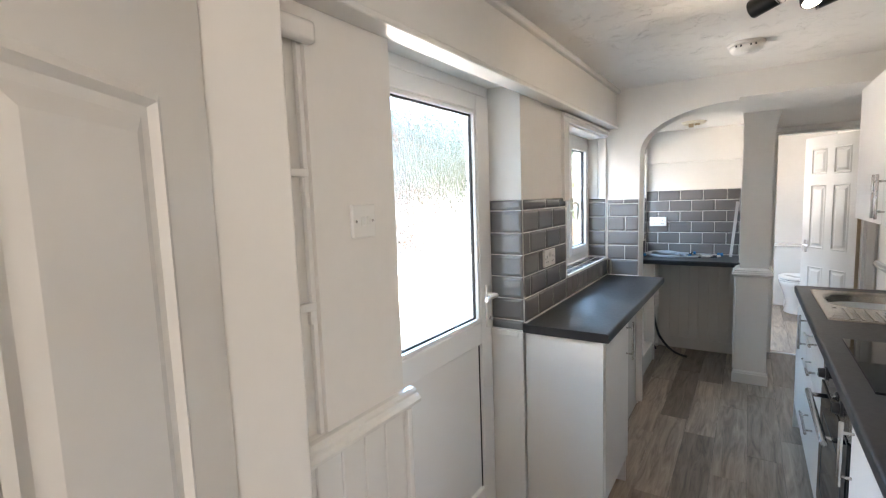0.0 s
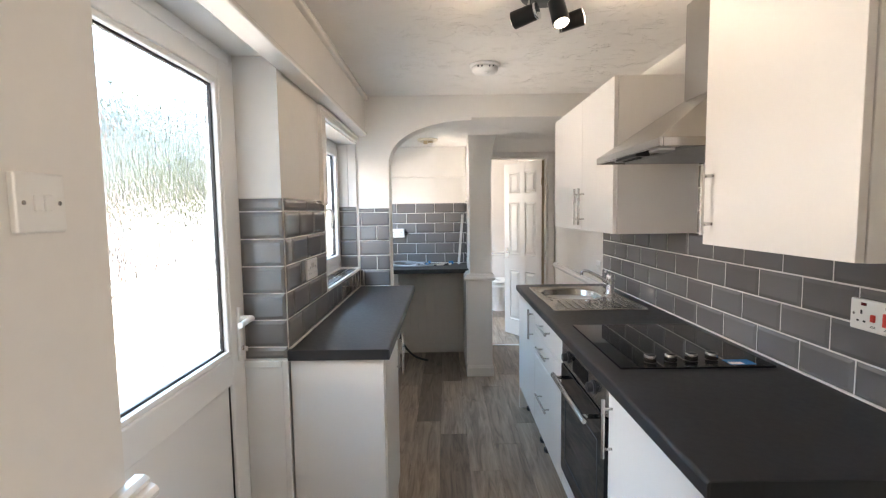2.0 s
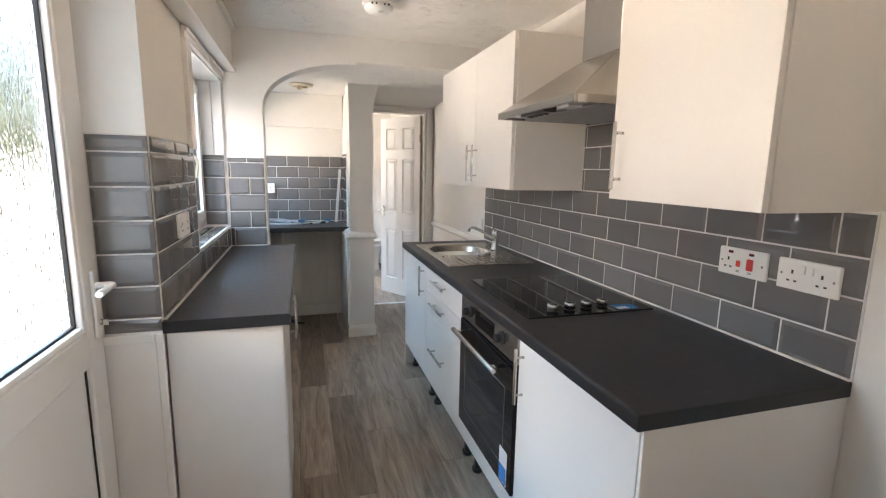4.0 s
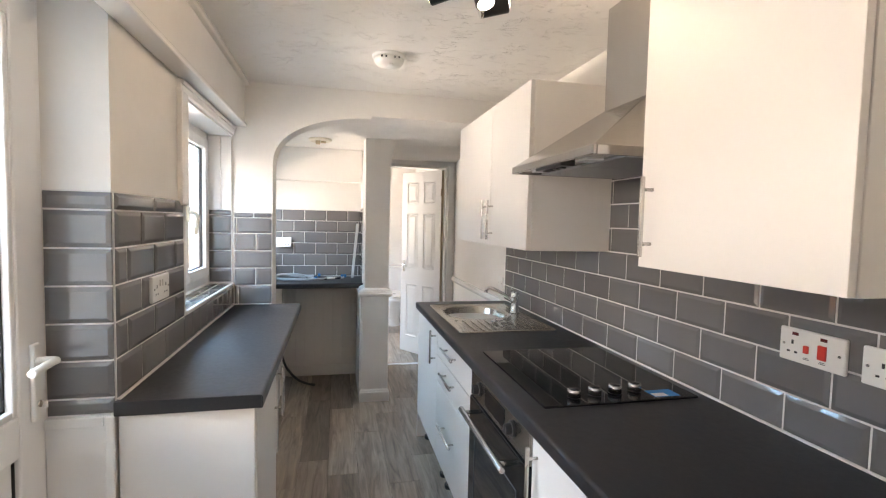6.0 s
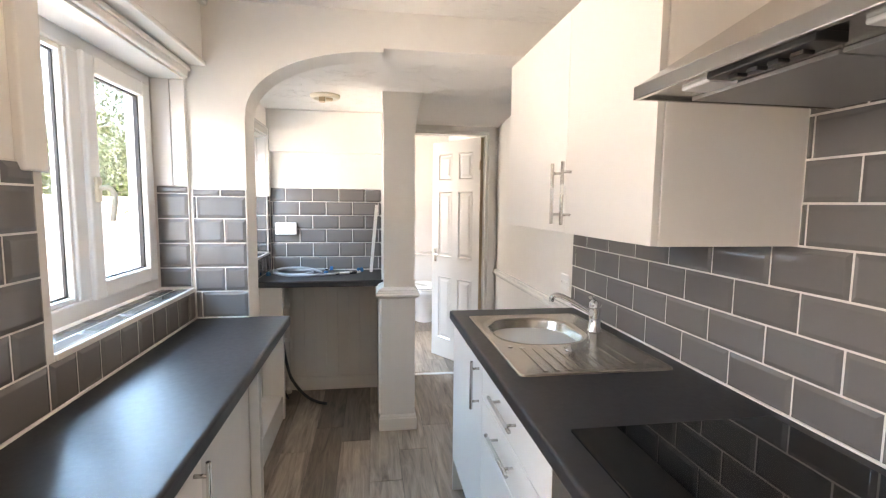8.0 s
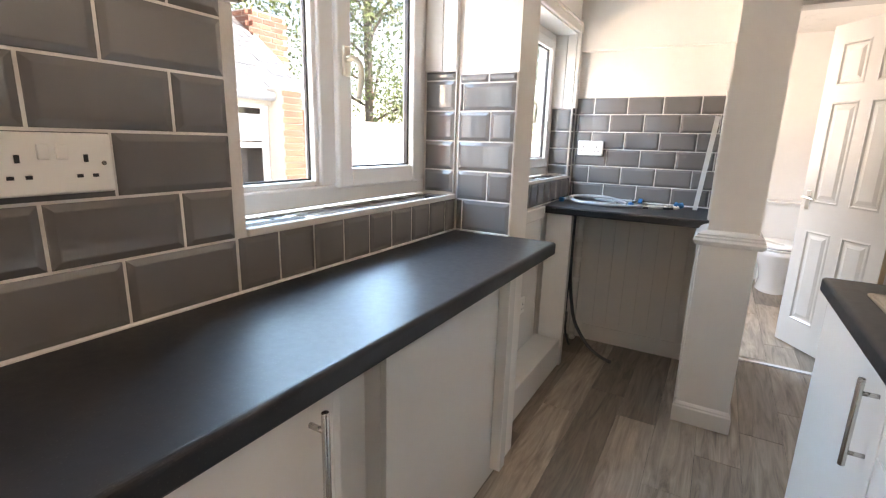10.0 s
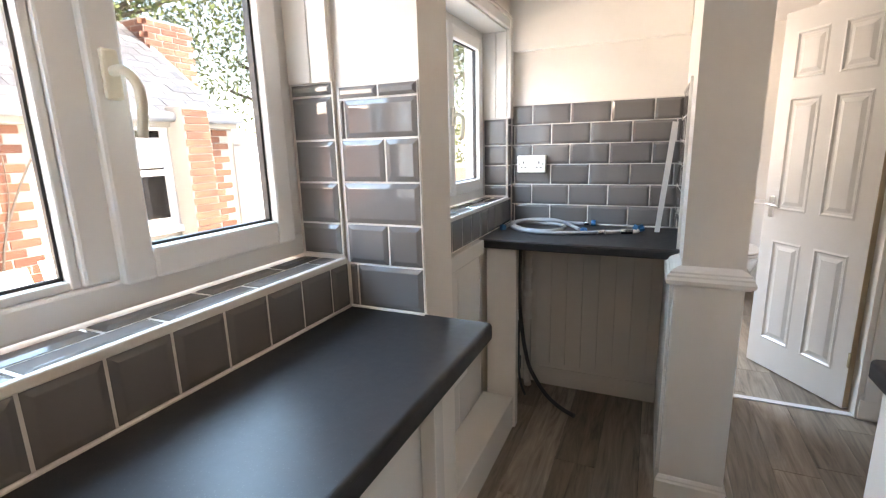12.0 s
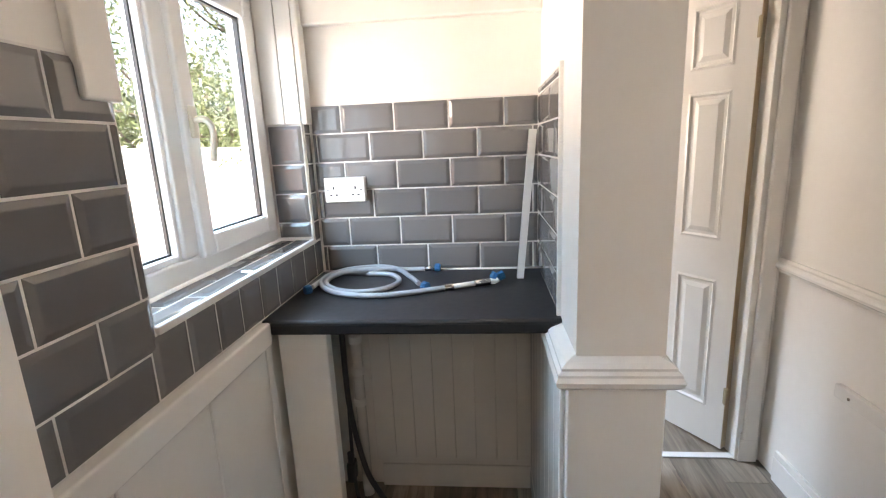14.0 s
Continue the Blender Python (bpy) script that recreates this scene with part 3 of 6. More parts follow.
part("ledge_moulding", ring_moulding(0.218, 0.432, 4.50, 4.80, 0.845, [(0.0, 0), (0.012, 0.002), (0.024, 0.012), (0.028, 0.024), (0.022, 0.034), (0.022, 0.040), (0.014, 0.046), (0.014, 0.052), (0.004, 0.060), (-0.02, 0.070)]), GLOSSW, col)
part("skirting", ring_moulding(0.218, 0.432, 4.50, 5.42, 0.0, [(0.012, 0), (0.012, 0.075), (0.008, 0.082), (0.008, 0.088), (0.002, 0.098), (0.0, 0.10)]), GLOSSW, col)
part("shaft", prism([(0.240, 0.905), (0.430, 0.905), (0.430, 1.86), (0.436, 1.98), (0.462, H_BACK), (0.232, H_BACK), (0.238, 1.98), (0.240, 1.86)], "y", 4.515, 4.76), WALL, col)
for k in range(8):
    part("board", box(0.206, 0.2185, 4.52 + k * 0.088, 4.605 + k * 0.088, 0.10, 0.845, 0.003, 1), GLOSSW, col)


def skirting(name, pts, h=0.10, th=0.015, label="white moulded skirting board"):
    """Runs of skirting: boxes with a stepped top."""
    t = tagged(new(name), label, "skirting", "", "structure")
    for x0, x1, y0, y1, sx, sy in pts:
        part("run", box(x0, x1, y0, y1, 0, h * 0.78, 0.002), GLOSSW, t)
        part("bead", box(x0 + (0.004 if sx < 0 else 0), x1 - (0.004 if sx > 0 else 0), y0 + (0.004 if sy < 0 else 0), y1 - (0.004 if sy > 0 else 0), h * 0.78, h, 0.003), GLOSSW, t)
    return t


skirting("baseboard", [(-0.40, 0.205, Y_NICHE - 0.018, Y_NICHE - 0.002, 0, -1), (XE - 0.016, XE, 3.88, 5.30, -1, 0), (1.10, XE - 0.016, Y_BATH - 0.036, Y_BATH - 0.02, 0, -1)], 0.13)
dado_e = tagged(new("dado_rail"), "white dado rail on the passage wall", "rail", "", "structure")
part("rail", prism([(XE - x, z) for x, z in rail_profile(0.0, 0.845, 0.030, 0.055)], "y", 3.90, 5.41), GLOSSW, dado_e)

# boards at the back of the niche, below its worktop
nb = tagged(new("panelling_niche"), "white tongue-and-groove boards below the niche worktop", "panelling", "", "structure")
for k in range(8):
    part("board", box(-0.42 + k * 0.082, -0.339 + k * 0.082, Y_NICHE - 0.014, Y_NICHE - 0.001, 0.12, 0.88, 0.0016, 1), GLOSSW, nb)
nw = wainscot("panelling_niche_wall", Y_ARCH2 + 0.005, 4.730, XW - 0.001, 0.862, "white boards on the wall below the niche window", 0.27)
part("cap", box(XW, XW + 0.032, Y_ARCH2, 4.702, 0.860, 0.925, 0.006, 3), GLOSSW, nw)
setting("ledge_box", box(XW + 0.011, -0.415, Y_ARCH2, 4.732, 0.0, 0.165, 0.006, 2), GLOSSW, "low white boxed ledge along the niche wall", "ledge")
setting("niche_support", box(-0.545, -0.405, 4.735, 4.780, 0.0, 0.883, 0.004), GLOSSW, "white upright panel that carries the niche worktop", "panel")

# bathroom doorway frame
bf = tagged(new("door_2"), "white door lining of the bathroom doorway", "door frame", "", "structure")
part("jamb", box(0.46, 0.49, Y_BATH - 0.025, Y_BATH + 0.095, 0, 1.995, 0.003), GLOSSW, bf)
part("jamb", box(1.090, 1.118, Y_BATH - 0.025, Y_BATH + 0.095, 0, 1.995, 0.003), GLOSSW, bf)
part("head", box(0.46, 1.118, Y_BATH - 0.025, Y_BATH + 0.095, 1.985, 2.012, 0.003), GLOSSW, bf)
part("architrave", box(1.112, 1.172, Y_BATH - 0.040, Y_BATH - 0.021, 0.10, 2.055, 0.006, 3), GLOSSW, bf)
part("architrave", box(0.43, 1.172, Y_BATH - 0.038, Y_BATH - 0.0215, 2.005, 2.055, 0.006, 3), GLOSSW, bf)
part("threshold_strip", box(0.43, 1.10, Y_BATH - 0.018, Y_BATH + 0.018, 0.0, 0.006, 0.002), STICKW, bf, "pale metal threshold strip")

_P6 = [(0.080, 0.262, 1.62, 1.86), (0.333, 0.515, 1.62, 1.86), (0.080, 0.262, 0.93, 1.53), (0.333, 0.515, 0.93, 1.53), (0.080, 0.262, 0.17, 0.76), (0.333, 0.515, 0.17, 0.76)]
bd = panelled_door("six_panel_door", 0.595, 1.965, 0.036, _P6, pose(1.088, 5.492, 0.012, 0, 0, 123.8), "white moulded six-panel bathroom door, half open")
hnd = part("door_handle", join(box(0.527, 0.563, 0.0355, 0.041, 0.885, 1.005, 0.003), cyl((0.545, 0.040, 0.960), (0.545, 0.082, 0.960), 0.008), tube([(0.545, 0.078, 0.960), (0.520, 0.082, 0.962), (0.455, 0.080, 0.952)], 0.008, 10, 5)), CHROME, bd, "chrome lever handle")
hnd.matrix_parent_inverse = Matrix.Identity(4)
lat = part("latch_plate", boxes((0.5945, 0.5975, 0.008, 0.028, 0.90, 1.0)), CHROME, bd, "chrome latch plate")
lat.matrix_parent_inverse = Matrix.Identity(4)
part("hinge_edge", box(-0.0016, -0.0002, 0.002, 0.034, 0.004, 1.960), RAWWOOD, bd, "bare wood on the hinge edge")
for z in (0.22, 1.70):
    hb = part("hinge", join(cyl((-0.004, 0.040, z), (-0.004, 0.040, z + 0.075), 0.006), box(0.0, 0.008, 0.0362, 0.0375, z, z + 0.075)), HINGEB, bd, "worn brass hinge")
    hb.matrix_parent_inverse = Matrix.Identity(4)
for c in bd.children + kd.children:
    c.matrix_parent_inverse = Matrix.Identity(4)


# ---- windows ----
def window(name, y0, y1, z0, z1, x, split, opens_far, label):
    """uPVC window in the yard wall: frame, fixed light, hinged casement with handle."""
    t = tagged(new(name), label, "window", "", "structure")
    f, d0, d1 = 0.055, x - 0.065, x
    part("window_frame", join(box(d0, d1, y0, y1, z0, z0 + f, 0.006), box(d0, d1, y0, y1, z1 - f, z1, 0.006), box(d0, d1, y0, y0 + f, z0 + f, z1 - f, 0.006), box(d0, d1, y1 - f, y1, z0 + f, z1 - f, 0.006),
                              box(d0, d1, split - 0.032, split + 0.032, z0 + f, z1 - f, 0.006)), UPVC, t)
    # fixed light with its bead
    a0, a1, b0, b1 = y0 + f, split - 0.032, z0 + f, z1 - f
    part("bead", join(box(d1 - 0.03, d1 - 0.008, a0, a0 + 0.016, b0, b1, 0.004), box(d1 - 0.03, d1 - 0.008, a1 - 0.016, a1, b0, b1, 0.004), box(d1 - 0.03, d1 - 0.008, a0 + 0.016, a1 - 0.016, b0, b0 + 0.016, 0.004), box(d1 - 0.03, d1 - 0.008, a0 + 0.016, a1 - 0.016, b1 - 0.016, b1, 0.004)), UPVC, t)
    g = 0.005
    part("gasket", boxes((d1 - 0.035, d1 - 0.026, a0 + 0.014, a0 + 0.016 + g, b0 + 0.016, b1 - 0.016), (d1 - 0.035, d1 - 0.026, a1 - 0.016 - g, a1 - 0.014, b0 + 0.016, b1 - 0.016), (d1 - 0.035, d1 - 0.026, a0 + 0.016, a1 - 0.016, b0 + 0.014, b0 + 0.016 + g), (d1 - 0.035, d1 - 0.026, a0 + 0.016, a1 - 0.016, b1 - 0.016 - g, b1 - 0.014)), GASKET, t)
    p = part("pane", boxes((d1 - 0.040, d1 - 0.034, a0 + 0.010, a1 - 0.010, b0 + 0.010, b1 - 0.010)), GLASS, t)
    p.visible_shadow = False
    # casement
    a0, a1 = split + 0.024, y1 - f + 0.012
    b0, b1 = b0 - 0.010, b1 + 0.010
    c = 0.058
    e1 = d1 + 0.016
    cas = part("casement", join(box(d1 - 0.03, e1, a0, a0 + c, b0, b1, 0.007), box(d1 - 0.03, e1, a1 - c, a1, b0, b1, 0.007), box(d1 - 0.03, e1, a0 + c, a1 - c, b0, b0 + c, 0.007), box(d1 - 0.03, e1, a0 + c, a1 - c, b1 - c, b1, 0.007)), UPVC, t)
    a0, a1, b0, b1 = a0 + c, a1 - c, b0 + c, b1 - c
    part("gasket", boxes((e1 - 0.036, e1 - 0.020, a0 - 0.002, a0 + g + 0.002, b0, b1), (e1 - 0.036, e1 - 0.020, a1 - g - 0.002, a1 + 0.002, b0, b1), (e1 - 0.036, e1 - 0.020, a0, a1, b0 - 0.002, b0 + g), (e1 - 0.036, e1 - 0.020, a0, a1, b1 - g, b1 + 0.002)), GASKET, cas)
    p = part("pane", boxes((e1 - 0.040, e1 - 0.034, a0 - 0.006, a1 + 0.006, b0 - 0.006, b1 + 0.006)), GLASS, cas)
    p.visible_shadow = False
    zh = z0 + 0.40
    yh = a0 - 0.030
    part("handle", join(box(e1, e1 + 0.012, yh - 0.014, yh + 0.014, zh - 0.045, zh + 0.035, 0.005), tube([(e1 + 0.010, yh, zh), (e1 + 0.034, yh + 0.004, zh), (e1 + 0.044, yh + 0.016, zh - 0.022), (e1 + 0.040, yh + 0.020, zh - 0.062), (e1 + 0.034, yh + 0.017, zh - 0.105)], 0.0085, 10, 6)), CREAMP, cas, "aged cream plastic window handle")
    return t


window("window_1", WIN1[0], WIN1[1], WIN1[2] + 0.012, WIN1[3], -0.705, 3.215, True, "white uPVC window with one opening casement onto the yard")
window("window_2", WIN2[0], WIN2[1], WIN2[2] + 0.012, WIN2[3], -0.705, 4.66, True, "white uPVC niche window with one opening casement")


def window_trim(name, y0, y1, z1, zlow, near, label, top):
    t = tagged(new(name), label, "trim", "", "structure")
    part("architrave", box(XW - 0.003, XW + 0.020, y0 - 0.075, y0 + 0.004, zlow, z1 + 0.0, 0.006, 3), GLOSSW, t)
    part("architrave", box(XW - 0.003, XW + 0.017, y0 - 0.075, y1 + 0.0, z1 - 0.004, top, 0.006, 3), GLOSSW, t)
    part("bead", box(XW + 0.012, XW + 0.026, y0 - 0.075, y1, top - 0.022, top - 0.004, 0.005, 2), GLOSSW, t)
    part("lining", box(-0.70, XW, y0 + 0.002, y1 - 0.002, z1 - 0.012, z1 - 0.002, 0.002), GLOSSW, t)
    part("lining_board", box(-0.70, -0.632, y1 - 0.012, y1 - 0.001, zlow, z1 - 0.012, 0.002), GLOSSW, t)
    part("lining_board", box(-0.629, XW, y1 - 0.012, y1 - 0.001, zlow, z1 - 0.012, 0.002), GLOSSW, t)
    return t


wt1 = window_trim("trim_window_1", WIN1[0], WIN1[1], WIN1[3], 1.490, True, "white painted window architrave and lining", 1.970)
wt2 = window_trim("trim_window_2", WIN2[0], WIN2[1], WIN2[3], 1.470, True, "white painted niche window architrave and lining", 1.955)
part("architrave", box(XW - 0.003, XW + 0.020, WIN2[1] - 0.004, WIN2[1] + 0.052, 1.468, 1.955, 0.006, 3), GLOSSW, wt2)


# ---- yard door ----
def yard_door():
    t = tagged(new("door_3"), "white uPVC half-glazed back door with rippled glass", "door", "", "structure")
    y0, y1, zt = 1.295, DOOR_Y[1] + 0.03, 2.03
    d0, d1 = -0.80, -0.735
    f = 0.052
    part("door_frame", join(box(d0, d1, y0, y0 + f, 0, zt, 0.005), box(d0, d1, y1 - f, y1, 0, zt, 0.005), box(d0, d1, y0 + f, y1 - f, zt - f, zt, 0.005), box(d0, d1, y0 + f, y1 - f, 0.0, 0.03, 0.004)), UPVC, t)
    a0, a1, b0, b1 = y0 + f + 0.003, y1 - f - 0.003, 0.033, zt - f - 0.003
    s = 0.098
    e0, e1 = -0.79, -0.728
    gz0, gz1 = 0.955, 1.905
    leaf = part("leaf", join(box(e0, e1, a0, a0 + s, b0, b1, 0.006), box(e0, e1, a1 - s, a1, b0, b1, 0.006), box(e0, e1, a0 + s, a1 - s, gz1, b1, 0.006), box(e0, e1, a0 + s, a1 - s, 0.850, gz0, 0.006), box(e0, e1, a0 + s, a1 - s, b0, 0.15, 0.006)), UPVC, t)
    part("panel", box(e0 + 0.012, e1 - 0.018, a0 + s, a1 - s, 0.15, 0.85, 0.003), UPVC, leaf)
    part("panel_gasket", boxes((e1 - 0.022, e1 - 0.014, a1 - s - 0.006, a1 - s + 0.001, 0.15, 0.85), (e1 - 0.022, e1 - 0.014, a0 + s, a0 + s + 0.005, 0.15, 0.85), (e1 - 0.022, e1 - 0.015, a0 + s, a1 - s, 0.846, 0.851)), GASKET, leaf)
    part("glazing_bead", join(box(e1 - 0.022, e1 - 0.003, a0 + s, a0 + s + 0.018, gz0, gz1, 0.004), box(e1 - 0.022, e1 - 0.003, a1 - s - 0.018, a1 - s, gz0, gz1, 0.004), box(e1 - 0.022, e1 - 0.003, a0 + s + 0.018, a1 - s - 0.018, gz0, gz0 + 0.018, 0.004), box(e1 - 0.022, e1 - 0.003, a0 + s + 0.018, a1 - s - 0.018, gz1 - 0.018, gz1, 0.004)), UPVC, leaf)
    k = 0.018
    part("gasket", boxes((e1 - 0.030, e1 - 0.020, a0 + s + k - 0.002, a0 + s + k + 0.006, gz0 + k, gz1 - k), (e1 - 0.030, e1 - 0.020, a1 - s - k - 0.006, a1 - s - k + 0.002, gz0 + k, gz1 - k), (e1 - 0.030, e1 - 0.020, a0 + s + k, a1 - s - k, gz0 + k - 0.002, gz0 + k + 0.007), (e1 - 0.030, e1 - 0.020, a0 + s + k, a1 - s - k, gz1 - k - 0.007, gz1 - k + 0.002)), GASKET, leaf)
    p = part("pane", boxes((e1 - 0.036, e1 - 0.030, a0 + s + 0.010, a1 - s - 0.010, gz0 + 0.010, gz1 - 0.010)), OBSCURE, leaf, "rippled obscure glass")
    p.visible_shadow = False
    yh = a1 - 0.045
    part("handle", join(box(e1, e1 + 0.012, yh - 0.015, yh + 0.015, 0.92, 1.12, 0.005), tube([(e1 + 0.008, yh, 1.075), (e1 + 0.050, yh, 1.075), (e1 + 0.056, yh - 0.03, 1.077), (e1 + 0.055, yh - 0.105, 1.072)], 0.010, 10, 6)), WHITEP, leaf, "white lever handle")
    part("lock", join(cyl((e1 + 0.010, yh, 0.965), (e1 + 0.018, yh, 0.965), 0.009), box(e1 + 0.018, e1 + 0.034, yh - 0.002, yh + 0.002, 0.955, 0.972)), CHROME, leaf, "chrome key cylinder")


yard_door()
# boxing on the door reveal beside the units
rb = setting("reveal_boxing", join(box(-0.735, XW - 0.004, 2.196, 2.212, 0.0, 0.900, 0.003), box(XW - 0.018, XW + 0.006, 2.190, 2.205, 0.0, 0.900, 0.004), box(-0.735, XW - 0.02, 2.190, 2.20, 0.872, 0.90, 0.003)), GLOSSW, "white boxing panel beside the back door", "panel")


# ---- kitchen units ----
def bar_handle(parent, p0, p1, out):
    """A round bar pull on two posts; out is the way it stands off the door."""
    p0, p1, o = Vector(p0), Vector(p1), Vector(out)
    d = (p1 - p0)
    a, b = p0 + d * 0.16, p1 - d * 0.16
    return part("handle", join(cyl(p0 + o, p1 + o, 0.006, bevel=0.001, seg=14), cyl(a, a + o, 0.0045, seg=10), cyl(b, b + o, 0.0045, seg=10)), NICKEL, parent, "satin nickel bar handle")


FX = 0.562    # outer face of the east base doors
LEG_Z = 0.155


def leg(parent, x, y):
    part("leg", join(cyl((x, y, 0.0), (x, y, 0.02), 0.026, seg=14), cyl((x, y, 0.02), (x, y, LEG_Z - 0.004), 0.017, seg=14), cyl((x, y, LEG_Z - 0.02), (x, y, LEG_Z), 0.03, seg=14)), BLACKP, parent, "black plastic adjustable leg")


def base_unit(name, y0, y1, label, fronts, end=False):
    """A base cabinet on legs against the east wall; fronts rows of (z0, z1, handle)."""
    t = thing(name, ((FX + XE) / 2, (y0 + y1) / 2, 0), label, "kitchen cabinet", "base cabinets along the east wall")
    part("body", box(FX + 0.021, XE - 0.012, y0 + 0.001, y1 - 0.001, LEG_Z, 0.868, 0.001, 1), CARC, t)
    for z0, z1, h in fronts:
        d = part("drawer_front" if h and h[0] == "h" else "door", box(FX, FX + 0.018, y0 + 0.0015, y1 - 0.0015, z0, z1, 0.0015, 2), CAB, t)
        if h:
            bar_handle(d, *h[1:], (-0.030, 0, 0))
    for x in (FX + 0.07, XE - 0.10):
        for y in (y0 + 0.06, y1 - 0.06):
            leg(t, x, y)
    return t


sink_unit = base_unit("base_cabinet", 3.252, 3.845, "white slab-door base cabinet on black legs beside the sink", [(0.165, 0.862, ("v", (FX, 3.302, 0.660), (FX, 3.302, 0.845)))])
part("end_panel", box(FX, XE - 0.02, 3.826, 3.842, 0.0, LEG_Z - 0.001, 0.001, 1), CAB, sink_unit, "white end panel down to the floor")
base_unit("drawer_cabinet", 2.585, 3.249, "white three-drawer base cabinet next to the oven", [(0.728, 0.862, ("h", (FX, 2.815, 0.812), (FX, 3.05, 0.812))), (0.592, 0.724, ("h", (FX, 2.83, 0.676), (FX, 3.07, 0.676))), (0.165, 0.588, ("h", (FX, 2.82, 0.402), (FX, 3.085, 0.402)))])
near_unit = base_unit("base_cabinet", 1.372, 1.975, "white slab-door base cabinet at the worktop end", [(0.165, 0.862, ("v", (FX, 1.94, 0.640), (FX, 1.94, 0.838)))])
part("end_panel", box(FX + 0.002, XE - 0.004, 1.362, 1.3715, 0.0, 0.868, 0.001, 1), CAB, near_unit, "white end panel")
part("plinth", box(FX + 0.06, FX + 0.076, 1.372, 1.975, 0.004, 0.150, 0.001, 1), CAB, near_unit)

# built-in oven in its housing
oven = thing("oven", (0.86, 2.28, 0), "built-in black glass and steel single oven", "oven")
part("housing", join(box(FX + 0.021, XE - 0.012, 1.979, 2.581, LEG_Z, 0.20, 0.001, 1), box(FX + 0.021, XE - 0.012, 1.979, 1.994, 0.20, 0.868), box(FX + 0.021, XE - 0.012, 2.566, 2.581, 0.20, 0.868)), CARC, oven)
part("filler_strip", box(FX, FX + 0.018, 1.979, 2.581, 0.165, 0.246, 0.0015), CAB, oven, "white filler strip under the oven")
part("cavity", box(FX + 0.03, XE - 0.10, 1.996, 2.564, 0.25, 0.86), BLACKP, oven)
part("control_panel", box(FX - 0.004, FX + 0.026, 1.985, 2.575, 0.757, 0.862, 0.003), STEEL, oven, "brushed steel control panel")
part("display", box(FX - 0.0065, FX - 0.003, 2.19, 2.39, 0.778, 0.842, 0.001), BGLASS, oven, "black glass display")
ovd = part("oven_door", box(FX - 0.008, FX + 0.026, 1.985, 2.575, 0.252, 0.752, 0.004), BGLASS, oven, "black glass oven door")
part("window_frame", boxes((FX - 0.0092, FX - 0.0078, 2.06, 2.50, 0.33, 0.334), (FX - 0.0092, FX - 0.0078, 2.06, 2.50, 0.64, 0.644), (FX - 0.0092, FX - 0.0078, 2.06, 2.064, 0.334, 0.64), (FX - 0.0092, FX - 0.0078, 2.496, 2.50, 0.334, 0.64)), DARKHOSE, ovd)
part("handle", join(cyl((FX - 0.052, 2.07, 0.705), (FX - 0.052, 2.60 - 0.05, 0.705), 0.011, bevel=0.002), cyl((FX - 0.008, 2.11, 0.705), (FX - 0.05, 2.11, 0.705), 0.008), cyl((FX - 0.008, 2.51, 0.705), (FX - 0.05, 2.51, 0.705), 0.008)), STEEL, ovd, "steel bar handle")
part("energy_sticker", boxes((FX - 0.0095, FX - 0.0081, 2.02, 2.085, 0.265, 0.40)), STICKW, ovd, "white and blue sticker")
part("sticker_panel", boxes((FX - 0.0105, FX - 0.0094, 2.022, 2.083, 0.268, 0.335)), STICKB, ovd)
for y in (2.115, 2.462):
    part("knob", join(cyl((FX - 0.004, y, 0.812), (FX - 0.012, y, 0.812), 0.026, bevel=0.002), cyl((FX - 0.012, y, 0.812), (FX - 0.032, y, 0.812), 0.019, 0.017, bevel=0.002), boxes((FX - 0.034, FX - 0.030, y - 0.002, y + 0.002, 0.800, 0.828))), BLACKP, oven, "round black control knob")
leg(oven, FX + 0.07, 2.08)
leg(oven, FX + 0.07, 2.5)

# worktops
def worktop(name, x0, x1, y0, y1, z, label, edge):
    """Laminate worktop 38 mm thick with a rounded front edge; edge: which long side is rounded."""
    th, r = 0.040, 0.010
    pts = []
    if edge == "W":
        pts = [(x1, z - th), (x1, z), *[(x0 + r - r * math.sin(a), z - r + r * math.cos(a)) for a in np.linspace(0, math.pi / 2, 6)], *[(x0 + 0.004 - 0.004 * math.cos(a), z - th + 0.004 - 0.004 * math.sin(a)) for a in np.linspace(0, math.pi / 2, 3)]]
        bm = prism(pts, "y", y0, y1)
    elif edge == "E":
        pts = [(x0, z - th), (x0, z), *[(x1 - r + r * math.sin(a), z - r + r * math.cos(a)) for a in np.linspace(0, math.pi / 2, 6)], *[(x1 - 0.004 + 0.004 * math.cos(a), z - th + 0.004 - 0.004 * math.sin(a)) for a in np.linspace(0, math.pi / 2, 3)]]
        bm = prism(pts, "y", y0, y1)
    else:
        pts = [(y1, z - th), (y1, z), *[(y0 + r - r * math.sin(a), z - r + r * math.cos(a)) for a in np.linspace(0, math.pi / 2, 6)], *[(y0 + 0.004 - 0.004 * math.cos(a), z - th + 0.004 - 0.004 * math.sin(a)) for a in np.linspace(0, math.pi / 2, 3)]]
        bm = prism(pts, "x", x0, x1)
    t = thing(name, ((x0 + x1) / 2, (y0 + y1) / 2, z - th), label, "worktop")
    part("top", bm, WORKTOP, t)
    e = {"E": box(x0 + 0.006, x1 - 0.004, y0 - 0.0014, y0, z - th + 0.001, z - 0.001), "S": box(x0 + 0.004, x1 - 0.002, y0 - 0.0012, y0 + 0.002, z - th + 0.006, z - 0.012)}[edge]
    if e:
        part("edge_band", e, WORKTOP, t, "dark end strip")
    return t


